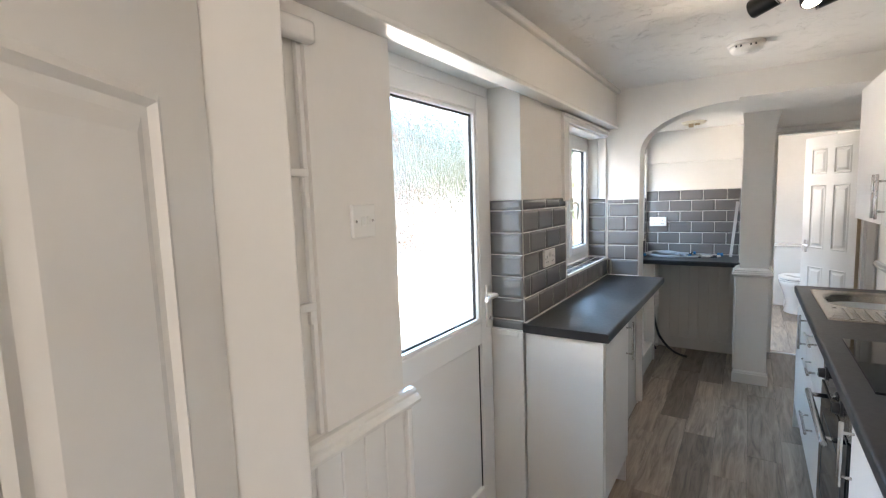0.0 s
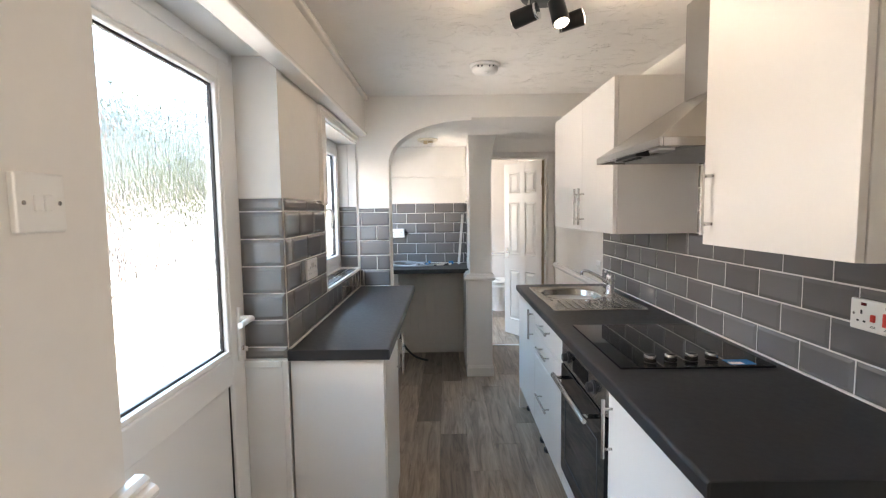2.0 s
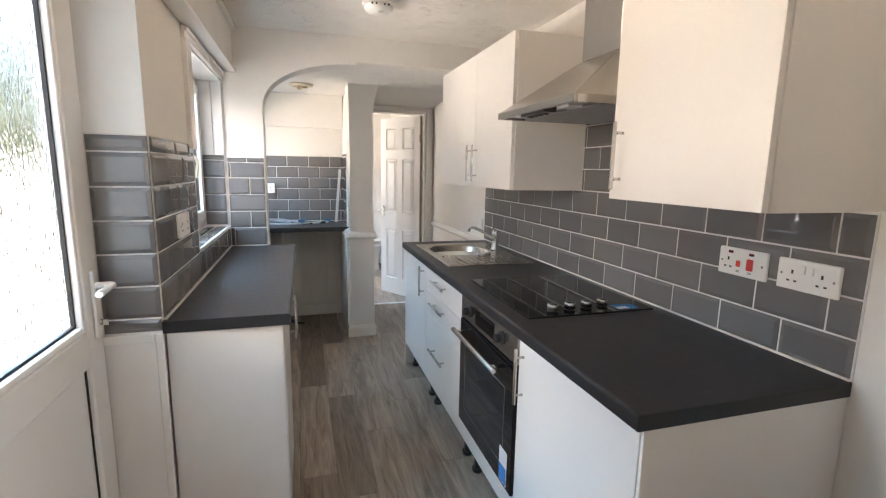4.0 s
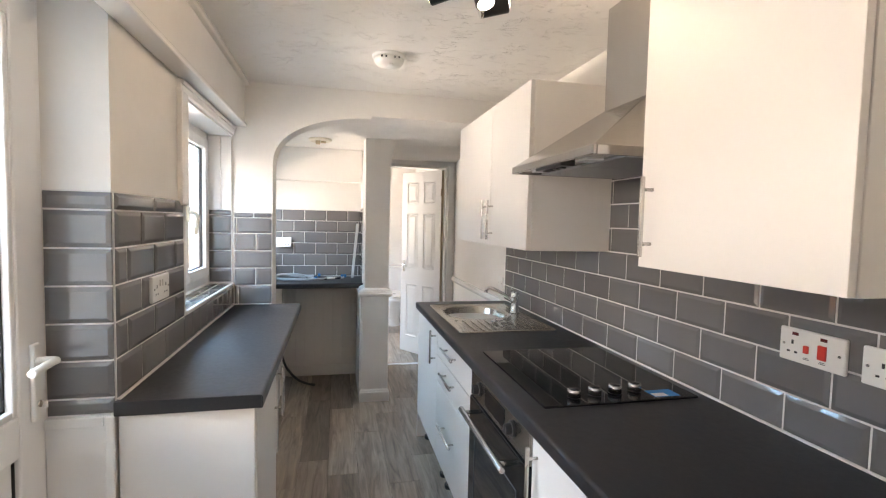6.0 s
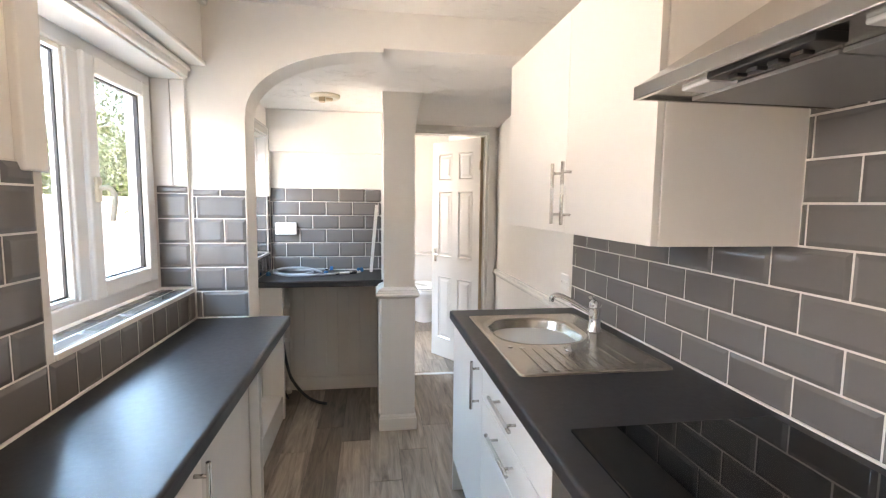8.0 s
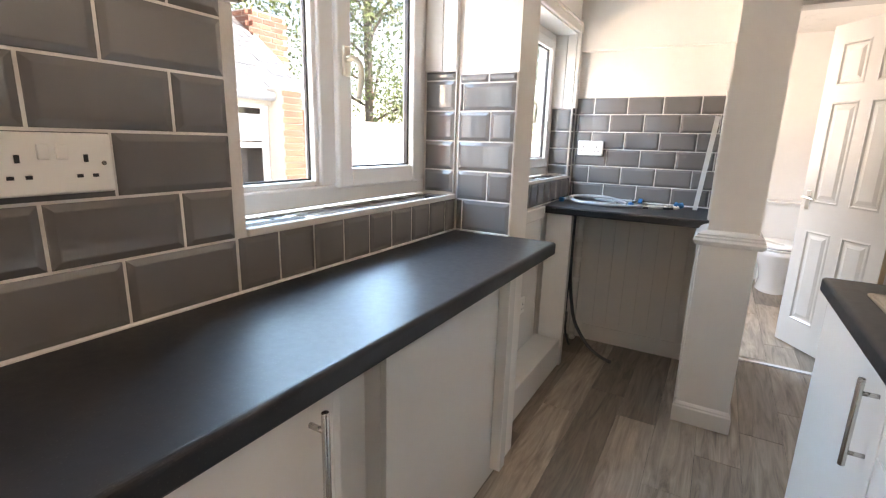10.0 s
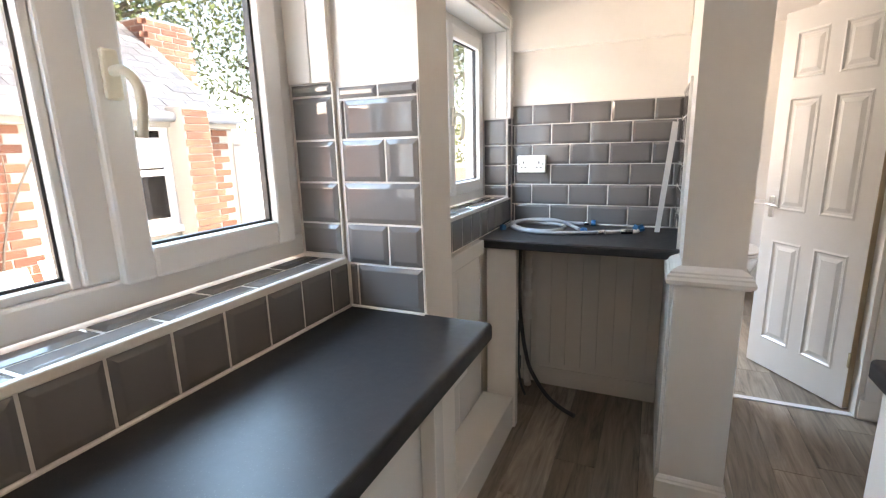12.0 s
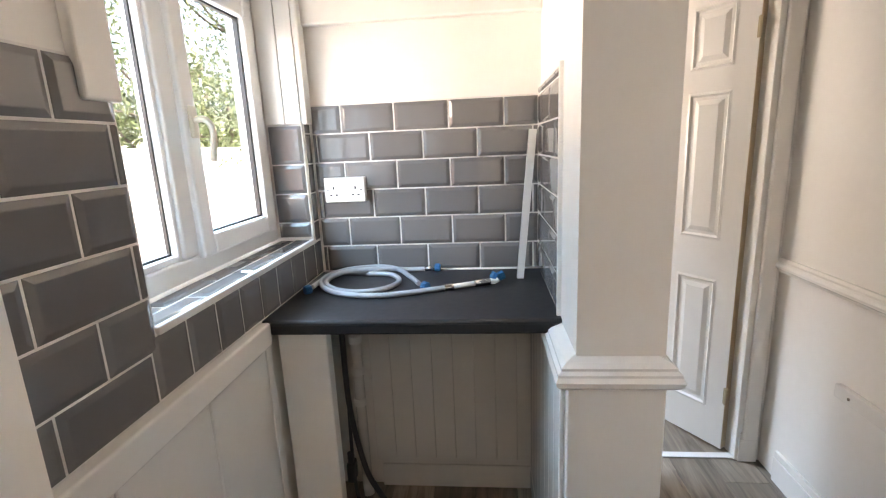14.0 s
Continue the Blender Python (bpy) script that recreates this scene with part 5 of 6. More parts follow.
wp = thing("waste_pipe", (-0.455, 5.16, 0), "white waste pipe with joints under the niche worktop", "pipe")
part("pipe", cyl((-0.455, 5.165, 0.10), (-0.455, 5.165, 0.883), 0.020, seg=18), GLOSSW, wp)
for z in (0.40, 0.53, 0.66):
    part("joint", cyl((-0.455, 5.165, z), (-0.455, 5.165, z + 0.030), 0.024, seg=18, bevel=0.003), WHITEP, wp)
part("trap_elbow", tube([(-0.455, 5.165, 0.12), (-0.455, 5.165, 0.05), (-0.44, 5.13, 0.025)], 0.020, 14, 5), GLOSSW, wp)
dh = thing("drain_hose", (-0.46, 5.0, 0), "dark grey drain hose hanging to the floor", "hose")
part("tube", tube([(-0.480, 5.09, 0.884), (-0.478, 5.085, 0.70), (-0.472, 5.08, 0.44), (-0.430, 5.07, 0.20), (-0.375, 5.05, 0.10), (-0.30, 5.01, 0.035), (-0.22, 4.96, 0.013), (-0.155, 4.92, 0.013)], 0.0105, 12, 10), DARKHOSE, dh)
part("tube", tube([(-0.490, 5.12, 0.40), (-0.486, 5.10, 0.22), (-0.47, 5.07, 0.08), (-0.43, 5.03, 0.012)], 0.007, 8, 6), DARKHOSE, dh)
part("tap_body", join(box(-0.505, -0.475, 5.07, 5.12, 0.12, 0.20, 0.006), cyl((-0.49, 5.09, 0.20), (-0.49, 5.09, 0.24), 0.012)), DARKHOSE, dh, "dark valve on the pipe")
solid("pipe_stub", join(cyl((-0.385, 3.735, 0.0), (-0.385, 3.735, 0.035), 0.012, seg=12), cyl((-0.37, 3.735, 0.03), (-0.335, 3.735, 0.022), 0.010, seg=12)), HINGEB, "short brass pipe stub at the pier foot", "pipe")

# bracket board low on the passage wall
pb = thing("wall_bracket_board", (XE, 4.83, 0.525), "white painted board with screw holes on the passage wall", "bracket")
part("board", box(XE - 0.024, XE - 0.001, 4.62, 5.035, 0.525, 0.570, 0.004), GLOSSW, pb)
for y in (4.68, 4.80, 4.97):
    part("screw", cyl((XE - 0.023, y, 0.548), (XE - 0.027, y, 0.548), 0.005, seg=10), NICKEL, pb)

# ---- bathroom ----
wc = thing("toilet", (0.80, 7.34, 0), "white ceramic back-to-wall toilet with closed lid", "toilet")


def oval(cx, cy, a, b, z, n=28):
    return [(cx + a * math.cos(k * math.tau / n), cy + b * math.sin(k * math.tau / n), z) for k in range(n)]


TX, TY = 0.80, 7.34
part("pan", loft([oval(TX, TY + 0.03, 0.125, 0.22, 0.0), oval(TX, TY + 0.03, 0.120, 0.215, 0.02), oval(TX, TY + 0.03, 0.105, 0.20, 0.10), oval(TX, TY + 0.01, 0.13, 0.22, 0.22), oval(TX, TY - 0.01, 0.175, 0.25, 0.34), oval(TX, TY - 0.02, 0.185, 0.26, 0.395)]), CERAMIC, wc)
part("seat", loft([oval(TX, TY - 0.02, 0.186, 0.262, 0.400), oval(TX, TY - 0.02, 0.191, 0.267, 0.406), oval(TX, TY - 0.02, 0.188, 0.264, 0.416)]), WHITEP, wc, "white toilet seat")
# dark ring put in as the shade between seat and lid
part("gap", loft([oval(TX, TY - 0.02, 0.180, 0.256, 0.414), oval(TX, TY - 0.02, 0.180, 0.256, 0.424)]), DARKHOSE, wc)
part("lid", loft([oval(TX, TY - 0.02, 0.188, 0.264, 0.422), oval(TX, TY - 0.02, 0.192, 0.268, 0.428), oval(TX, TY - 0.02, 0.188, 0.264, 0.440), oval(TX, TY - 0.02, 0.15, 0.22, 0.446)]), WHITEP, wc, "closed white toilet lid")
part("hinge_block", box(TX - 0.10, TX + 0.10, TY + 0.22, TY + 0.27, 0.39, 0.435, 0.008), WHITEP, wc)
part("shroud", box(TX - 0.115, TX + 0.115, TY + 0.12, TY + 0.27, 0.0, 0.40, 0.02, 3), CERAMIC, wc)
setting("bath_ledge", join(box(-0.5, XE, 7.64, 7.93, 0.0, 0.757, 0.004), box(-0.5, XE, 7.625, 7.93, 0.758, 0.782, 0.006)), GLOSSW, "white boxed ledge behind the toilet", "ledge")


# ---- outside: yard, neighbour's brick outhouse, garden wall, trees ----
def make_brick():
    m, nt, b = node_mat("red_brick")
    oi = nt.nodes.new("ShaderNodeObjectInfo")
    cr = nt.nodes.new("ShaderNodeValToRGB")
    cr.color_ramp.elements[0].color = (0.24, 0.085, 0.05, 1)
    cr.color_ramp.elements[1].color = (0.40, 0.17, 0.095, 1)
    nt.links.new(oi.outputs["Random"], cr.inputs[0])
    n = nt.nodes.new("ShaderNodeTexNoise")
    n.inputs["Scale"].default_value = 60
    n.inputs["Detail"].default_value = 5
    mx = nt.nodes.new("ShaderNodeMixRGB")
    mx.blend_type = "MULTIPLY"
    mx.inputs[0].default_value = 0.5
    nt.links.new(cr.outputs[0], mx.inputs[1])
    nt.links.new(n.outputs[0], mx.inputs[2])
    nt.links.new(mx.outputs[0], b.inputs["Base Color"])
    b.inputs["Roughness"].default_value = 0.9
    bp = nt.nodes.new("ShaderNodeBump")
    bp.inputs["Strength"].default_value = 0.4
    nt.links.new(n.outputs[0], bp.inputs["Height"])
    nt.links.new(bp.outputs[0], b.inputs["Normal"])
    return m


def make_island(name, lo, hi, rough):
    m, nt, b = node_mat(name)
    g = nt.nodes.new("ShaderNodeNewGeometry")
    cr = nt.nodes.new("ShaderNodeValToRGB")
    cr.color_ramp.elements[0].color = (*lo, 1)
    cr.color_ramp.elements[1].color = (*hi, 1)
    nt.links.new(g.outputs["Random Per Island"], cr.inputs[0])
    nt.links.new(cr.outputs[0], b.inputs["Base Color"])
    b.inputs["Roughness"].default_value = rough
    return m


BRICK = make_brick()
MORTAR = mat("lime_mortar", (0.42, 0.37, 0.31), 0.9, bump=0.3, scale=80)
SLATE = make_island("weathered_slate", (0.055, 0.053, 0.055), (0.135, 0.128, 0.126), 0.7)
LEAF = make_island("tree_leaf", (0.075, 0.110, 0.032), (0.18, 0.22, 0.075), 0.5)
CONIF = make_island("conifer_leaf", (0.04, 0.075, 0.03), (0.10, 0.15, 0.06), 0.6)
BARK = mat("tree_bark", (0.13, 0.10, 0.075), 0.9, bump=0.5, scale=30)
WHITEWASH = mat("whitewashed_render", (0.78, 0.76, 0.72), 0.85, bump=0.3, scale=25, stain=0.15)
PAVING = mat("concrete_paving", (0.44, 0.42, 0.39), 0.85, bump=0.3, scale=30, stain=0.3, vary=0.15)
GUTTER = mat("grey_gutter", (0.22, 0.23, 0.25), 0.5)

setting("ground", boxes((-300, -0.90, -300, 300, -0.30, -0.12), (-0.90, 300, 8.2, 300, -0.30, -0.12), (-0.90, 300, -300, -3.3, -0.30, -0.12), (2.7, 300, -3.3, 8.2, -0.30, -0.12)), PAVING, "pale concrete yard paving", "ground")

BXO = -4.5
shed = thing("outhouse", (BXO - 1.5, 4.6, -0.12), "neighbour's red brick outhouse with slate roof and white window", "house")
oy0, oy1 = 2.2, 7.0
shell = part("wall", boxes((BXO - 0.20, BXO, oy0, 4.98, -0.12, 1.74), (BXO - 0.20, BXO, 6.18, oy1, -0.12, 1.74), (BXO - 0.20, BXO, 4.98, 6.18, -0.12, 0.58), (BXO - 0.20, BXO, 4.98, 6.18, 1.66, 1.74), (BXO - 3.0, BXO - 2.8, oy0, oy1, -0.12, 1.74)), MORTAR, shed, "brick wall in lime mortar")
part("gable", prism([(BXO - 3.0, -0.12), (BXO - 0.01, -0.12), (BXO - 0.01, 1.74), (BXO - 1.5, 2.92), (BXO - 3.0, 1.74)], "y", oy1 - 0.22, oy1 - 0.01), MORTAR, shed)
part("gable", prism([(BXO - 3.0, -0.12), (BXO - 0.01, -0.12), (BXO - 0.01, 1.74), (BXO - 1.5, 2.92), (BXO - 3.0, 1.74)], "y", oy0 + 0.01, oy0 + 0.2), MORTAR, shed)
RSL = 1.19 / 1.62


def slates(x_e, z_e, y0, y1, rows, w, h, s):
    """Courses of separate overlapping slates on one slope that rises to -x."""
    bm = bmesh.new()
    rnd = random.Random(4)
    L = math.hypot(1, RSL)
    for r in range(rows):
        d = r * h
        y = y0 - (w / 2 if r % 2 else 0)
        while y < y1:
            a, b = max(y, y0) + 0.004, min(y + w, y1) - 0.004
            if b - a > 0.03:
                lift = 0.010 + rnd.random() * 0.006
                j = rnd.uniform(-0.012, 0.012)
                p = lambda dd, yy, up: (x_e - s * dd / L - 0 * up, yy, z_e + dd / L * RSL + up)
                q = [p(d + j, a, lift), p(d + j, b, lift), p(d + h * 1.5, b, 0.004), p(d + h * 1.5, a, 0.004)]
                q2 = [(v[0], v[1], v[2] - 0.008) for v in q]
                t = [bm.verts.new(v) for v in q]
                u = [bm.verts.new(v) for v in q2]
                bm.faces.new(t)
                for k in range(4):
                    bm.faces.new((t[k], u[k], u[(k + 1) % 4], t[(k + 1) % 4]))
            y += w
    return bm


rf = part("roof", join(prism([(BXO + 0.10, 1.72), (BXO - 1.52, 2.91), (BXO - 3.10, 1.72), (BXO - 3.10, 1.66), (BXO - 1.52, 2.85), (BXO + 0.10, 1.66)], "y", oy0 - 0.05, oy1 - 0.10)), SLATE, shed)
sl = part("slates", slates(BXO + 0.13, 1.715, oy0 - 0.05, oy1 - 0.12, 13, 0.28, 0.155, 1), SLATE, rf, "weathered grey slates")
sl["kind"] = "stuff"
part("chimney", box(BXO - 1.95, BXO - 1.15, 6.90, 7.55, 2.0, 2.97, 0.01), MORTAR, shed, "brick chimney block at the gable")
part("gutter", join(cyl((BXO + 0.16, oy0, 1.70), (BXO + 0.16, oy1, 1.70), 0.05, seg=12), box(BXO + 0.10, BXO + 0.22, 5.02, 5.12, 1.64, 1.77, 0.008)), GUTTER, shed, "grey half-round gutter")
part("fascia", box(BXO + 0.002, BXO + 0.10, oy0, oy1, 1.60, 1.70, 0.004), MORTAR, shed)
wn = part("window", join(box(BXO - 0.06, BXO + 0.015, 4.98, 5.06, 0.60, 1.64), box(BXO - 0.06, BXO + 0.015, 6.10, 6.18, 0.60, 1.64), box(BXO - 0.06, BXO + 0.015, 5.06, 6.10, 1.57, 1.64), box(BXO - 0.06, BXO + 0.015, 5.06, 6.10, 0.60, 0.68), box(BXO - 0.05, BXO + 0.01, 5.06, 6.10, 1.12, 1.18), box(BXO - 0.05, BXO + 0.01, 5.70, 5.76, 0.68, 1.57)), UPVC, shed, "white window frame")
pn = part("pane", boxes((BXO - 0.05, BXO - 0.04, 5.06, 6.10, 0.68, 1.57)), BGLASS, wn, "dark window glass")
part("blind", boxes((BXO - 0.036, BXO - 0.030, 5.07, 6.09, 1.20, 1.50)), WHITEWASH, wn, "pale blind behind the upper lights")
part("sill", box(BXO - 0.02, BXO + 0.09, 4.93, 6.23, 0.53, 0.60, 0.01), WHITEWASH, wn)
solid("purple_cane", cyl((BXO + 0.12, 5.10, 1.12), (BXO + 0.10, 5.32, 0.605), 0.010, seg=8), mat("purple_plastic", (0.20, 0.06, 0.42), 0.4), "purple garden cane leaning in the window corner", "cane")

gw = thing("garden_wall", (-4.4, 9, -0.12), "whitewashed garden wall beyond the yard", "garden wall")
part("wall", box(-4.62, -4.40, 7.0, 15.0, -0.12, 1.42, 0.02), WHITEWASH, gw)
part("coping", box(-4.66, -4.36, 7.0, 15.0, 1.42, 1.50, 0.02), WHITEWASH, gw)
gp = part("pier", box(-4.46, -4.20, 6.14, 6.44, -0.12, 1.80, 0.01), MORTAR, gw, "brick pier at the wall end")
nh = thing("neighbour_house", (-6.0, -2.9, -0.12), "neighbour's red brick house side beyond the yard", "house")
part("wall", box(-7.4, -4.62, -8.0, 2.19, -0.12, 2.55, 0.01), MORTAR, nh, "brick wall in lime mortar")
part("coping", box(-7.5, -4.52, -8.05, 2.19, 2.55, 2.64, 0.01), WHITEWASH, nh, "pale coping")
part("plinth", box(-4.62, -4.56, -8.0, 2.19, -0.12, 0.42, 0.01), WHITEWASH, nh, "whitewashed plinth")


def brick_skin(x, y0, y1, z0, rows):
    """Courses of bricks on a wall face at x, laid in one mesh."""
    rnd = random.Random(31)
    bm = bmesh.new()
    for r in range(rows):
        y = y0 + (0.1125 if r % 2 else 0)
        while y < y1 - 0.22:
            d = rnd.uniform(0.006, 0.011)
            bm_box(bm, x - 0.004, x + d, y, y + 0.215, z0 + r * 0.075, z0 + r * 0.075 + 0.065)
            y += 0.225
    return bm


skin = part("brickwork", brick_skin(-4.62, -8.0, 2.19, 0.425, 28), make_island("red_brick_skin", (0.26, 0.10, 0.06), (0.42, 0.19, 0.115), 0.9), nh, "weathered red bricks")
skin["kind"] = "stuff"
rear = thing("garden_wall", (-2.5, 15.1, -0.12), "whitewashed wall across the end of the yard", "garden wall")
part("wall", box(-4.6, 2.0, 15.0, 15.22, -0.12, 1.35, 0.02), WHITEWASH, rear)
fence = thing("garden_fence", (-3.0, 11.0, -0.12), "low timber fence panel in the yard", "fence")
for k in range(10):
    part("board", box(-3.9 + k * 0.15, -3.76 + k * 0.15, 11.0, 11.02, -0.12, 0.95, 0.004, 1), RAWWOOD, fence)
ol = thing("outdoor_lamp", (BXO + 0.1, 4.29, 1.55), "round grey outdoor lamp on the brick wall", "outdoor lamp")
part("body", cyl((BXO + 0.0, 4.29, 1.55), (BXO + 0.16, 4.29, 1.53), 0.085, 0.075, 20, 0.01), GUTTER, ol)
part("lens", cyl((BXO + 0.155, 4.29, 1.53), (BXO + 0.17, 4.29, 1.528), 0.055, seg=18), BGLASS, ol, "dark lens")
ab = thing("air_brick", (BXO + 0.01, 4.23, 0.86), "terracotta air brick grille in the wall", "air brick")
part("frame", box(BXO - 0.004, BXO + 0.016, 4.10, 4.36, 0.76, 0.96, 0.003), BRICK, ab)
part("holes", boxes(*[(BXO + 0.0155, BXO + 0.0175, 4.12 + i * 0.032, 4.14 + i * 0.032, 0.78 + j * 0.03, 0.798 + j * 0.03) for i in range(7) for j in range(6)]), DARK, ab)
vine = thing("climbing_stem", (BXO + 0.02, 4.4, 0.4), "bare brown climber stem on the brick wall", "plant")
part("stem", join(tube([(BXO + 0.03, 4.55, 0.0), (BXO + 0.03, 4.62, 0.6), (BXO + 0.04, 4.78, 1.05), (BXO + 0.04, 4.92, 1.32)], 0.010, 6, 5), tube([(BXO + 0.03, 4.62, 0.6), (BXO + 0.04, 4.72, 1.0), (BXO + 0.04, 4.74, 1.35)], 0.007, 6, 5)), BARK, vine)


def tree(x, y, height, spread, seed, leaf_mat, n, size, conical, label):
    rnd = random.Random(seed)
    t = thing("tree", (x, y, -0.12), label, "tree")
    trunk = [tube([(x, y, -0.15), (x + 0.05, y, height * 0.3), (x - 0.04, y + 0.08, height * 0.62), (x, y, height * 0.9)], height * 0.018, 8, 5)]
    tips = []
    for k in range(16):
        a = rnd.uniform(0, math.tau)
        z0 = height * rnd.uniform(0.25, 0.8)
        r = spread * (rnd.uniform(0.5, 1.0) if not conical else max(0.1, 1.05 - z0 / height) * rnd.uniform(0.8, 1.1))
        tip = (x + r * math.cos(a), y + r * math.sin(a), z0 + height * rnd.uniform(0.05, 0.2))
        trunk.append(tube([(x, y, z0), (x + r * 0.5 * math.cos(a), y + r * 0.5 * math.sin(a), z0 + height * 0.06), tip], height * 0.006, 6, 4))
        tips.append(tip)
        tips.append((x + r * 0.55 * math.cos(a + 0.5), y + r * 0.55 * math.sin(a + 0.5), z0 + height * rnd.uniform(0.0, 0.22)))
    part("trunk", join(*trunk), BARK, t)
    verts, faces = [], []
    for i in range(n):
        c = tips[rnd.randrange(len(tips))]
        s = spread * 0.30
        p = Vector((c[0] + rnd.gauss(0, s), c[1] + rnd.gauss(0, s), c[2] + rnd.gauss(0, s * 0.8)))
        u = Vector((rnd.gauss(0, 1), rnd.gauss(0, 1), rnd.gauss(0, 1))).normalized()
        w = u.cross(Vector((rnd.gauss(0, 1), rnd.gauss(0, 1), rnd.gauss(0, 1)))).normalized()
        k = size * rnd.uniform(0.6, 1.3)
        b = len(verts)
        verts += [tuple(p - u * k), tuple(p + w * k * 0.45 + u * k * 0.1), tuple(p + u * k), tuple(p - w * k * 0.45 + u * k * 0.1)]
        faces.append((b, b + 1, b + 2, b + 3))
    me = bpy.data.meshes.new("crown")
    me.from_pydata(verts, [], faces)
    me.materials.append(leaf_mat)
    cr = new("crown", me)
    cr.parent = t
    cr.matrix_parent_inverse = t.matrix_basis.inverted()
    return t


tree(-8.6, 8.2, 6.4, 2.1, 1, LEAF, 14000, 0.055, False, "leafy broad garden tree behind the outhouse")
tree(-7.4, 11.6, 6.0, 2.0, 2, LEAF, 14000, 0.055, False, "leafy broad garden tree beyond the wall")
tree(-6.2, 15.8, 5.6, 1.9, 3, LEAF, 10000, 0.06, False, "sunlit garden tree at the end of the yard")
tree(-10.5, 5.2, 6.8, 2.2, 5, LEAF, 13000, 0.06, False, "leafy garden tree over the slate roof")
tree(-3.6, 17.5, 6.5, 1.2, 7, CONIF, 8000, 0.06, True, "tall dark conifer beyond the yard wall")
tree(-9.4, 0.9, 4.6, 1.7, 12, LEAF, 4500, 0.085, False, "leafy tree behind the neighbour's house")
tree(-9.6, -2.4, 4.8, 1.8, 13, LEAF, 4000, 0.085, False, "leafy tree behind the neighbour's house")
tree(-5.7, 11.6, 3.3, 1.25, 21, LEAF, 6000, 0.048, False, "leafy shrub above the white garden wall")
tree(-5.2, 13.2, 2.6, 1.2, 8, LEAF, 4000, 0.07, False, "low leafy bush by the white wall")

# bricks of the outhouse wall
_brick = bpy.data.meshes.new("brick")
_b = box(-0.006, 0.006, -0.105, 0.105, -0.0325, 0.0325, 0.003, 1)
_b.to_mesh(_brick)
_b.free()
_brick.materials.append(BRICK)
_half = bpy.data.meshes.new("brick_half")
_b = box(-0.006, 0.006, -0.0485, 0.0485, -0.0325, 0.0325, 0.003, 1)
_b.to_mesh(_half)
_b.free()
_half.materials.append(BRICK)


def place_piece(name, mesh, parent, m):
    ob = new(name, mesh)
    ob.parent = parent
    ob.matrix_parent_inverse = parent.matrix_basis.inverted() if parent.parent is None else Matrix.Identity(4)
    ob.matrix_basis = m
    return ob


for r in range(23):
    z = -0.02 + r * 0.075
    if z > 1.58:
        break
    y = 3.55 + (0.1125 if r % 2 else 0)
    while y < oy1 - 0.1:
        if y < 4.86 or y > 6.31 or z < 0.48:
            place_piece("brick", _brick, shell, pose(BXO + 0.002, y, z))
        y += 0.225
for r in range(10):
    z = 2.24 + r * 0.075
    for k in range(3):
        place_piece("brick", _brick, shed, pose(BXO - 1.148, 7.02 + 0.225 * k - (0.08 if r % 2 else 0), z))
    for k in range(4):
        place_piece("brick", _brick, shed, pose(BXO - 1.25 - 0.225 * k + (0.08 if r % 2 else 0), 6.898, z, 0, 0, 90))
for r in range(25):
    z = -0.06 + r * 0.075
    place_piece("brick", _brick, gw, pose(-4.198, 6.26 if r % 2 else 6.32, z))
    place_piece("brick", _half, gw, pose(-4.198, 6.42 - 0.035 if r % 2 else 6.185 - 0.0, z))


# ---- tiles ----
_tiles = {}


def tile_mesh(w, h):
    """A bevel-edged glazed tile: back at y = 0, raised field at y = -0.009."""
    key = (round(w, 3), round(h, 3))
    if key in _tiles:
        return _tiles[key]
    w, h = key
    bm = bmesh.new()
    e = min(0.011, w * 0.28, h * 0.28)
    rings = []
    for i, y in ((0.0, 0.0), (0.0, -0.0045), (0.0008, -0.0052), (e, -0.0090), (e + 0.002, -0.0093)):
        rings.append([bm.verts.new(p) for p in ((-w / 2 + i, y, -h / 2 + i), (w / 2 - i, y, -h / 2 + i), (w / 2 - i, y, h / 2 - i), (-w / 2 + i, y, h / 2 - i))])
    for a, b in zip(rings, rings[1:]):
        for k in range(4):
            bm.faces.new((a[k], a[(k + 1) % 4], b[(k + 1) % 4], b[k]))
    bm.faces.new(rings[-1])
    bmesh.ops.recalc_face_normals(bm, faces=bm.faces)
    me = bpy.data.meshes.new("tile")
    bm.to_mesh(me)
    bm.free()
    me.materials.append(TILE)
    _tiles[key] = me
    return me


_tr = random.Random(11)
G = 0.0052


def lay(parent, side, at, u0, u1, z0, z1, joints):
    """One course of tiles on a wall face: side W (faces +x), E (faces -x), S (faces -y), cut at the joints."""
    cuts = [u0] + [j for j in sorted(joints) if u0 + 0.012 < j < u1 - 0.012] + [u1]
    for a, b in zip(cuts, cuts[1:]):
        w, h = b - a - G, z1 - z0 - G
        if w < 0.008 or h < 0.008:
            continue
        c, zc = (a + b) / 2, (z0 + z1) / 2
        jx, jz = _tr.uniform(-0.35, 0.35), _tr.uniform(-0.35, 0.35)
        jo = _tr.uniform(0.0, 0.0006)
        m = {"W": pose(at + 0.0006 + jo, c, zc, jx, 0, 90 + jz), "E": pose(at - 0.0006 - jo, c, zc, jx, 0, -90 + jz), "S": pose(c, at - 0.0006 - jo, zc, jx, 0, jz)}[side]
        place_piece("tile", tile_mesh(w, h), parent, m)


def course(parent, side, at, u0, u1, lines, pitch, first, second):
    for r, (z0, z1) in enumerate(zip(lines, lines[1:])):
        s = first if r % 2 == 0 else second
        lay(parent, side, at, u0, u1, z0, z1, [s + k * pitch for k in range(-40, 60)])


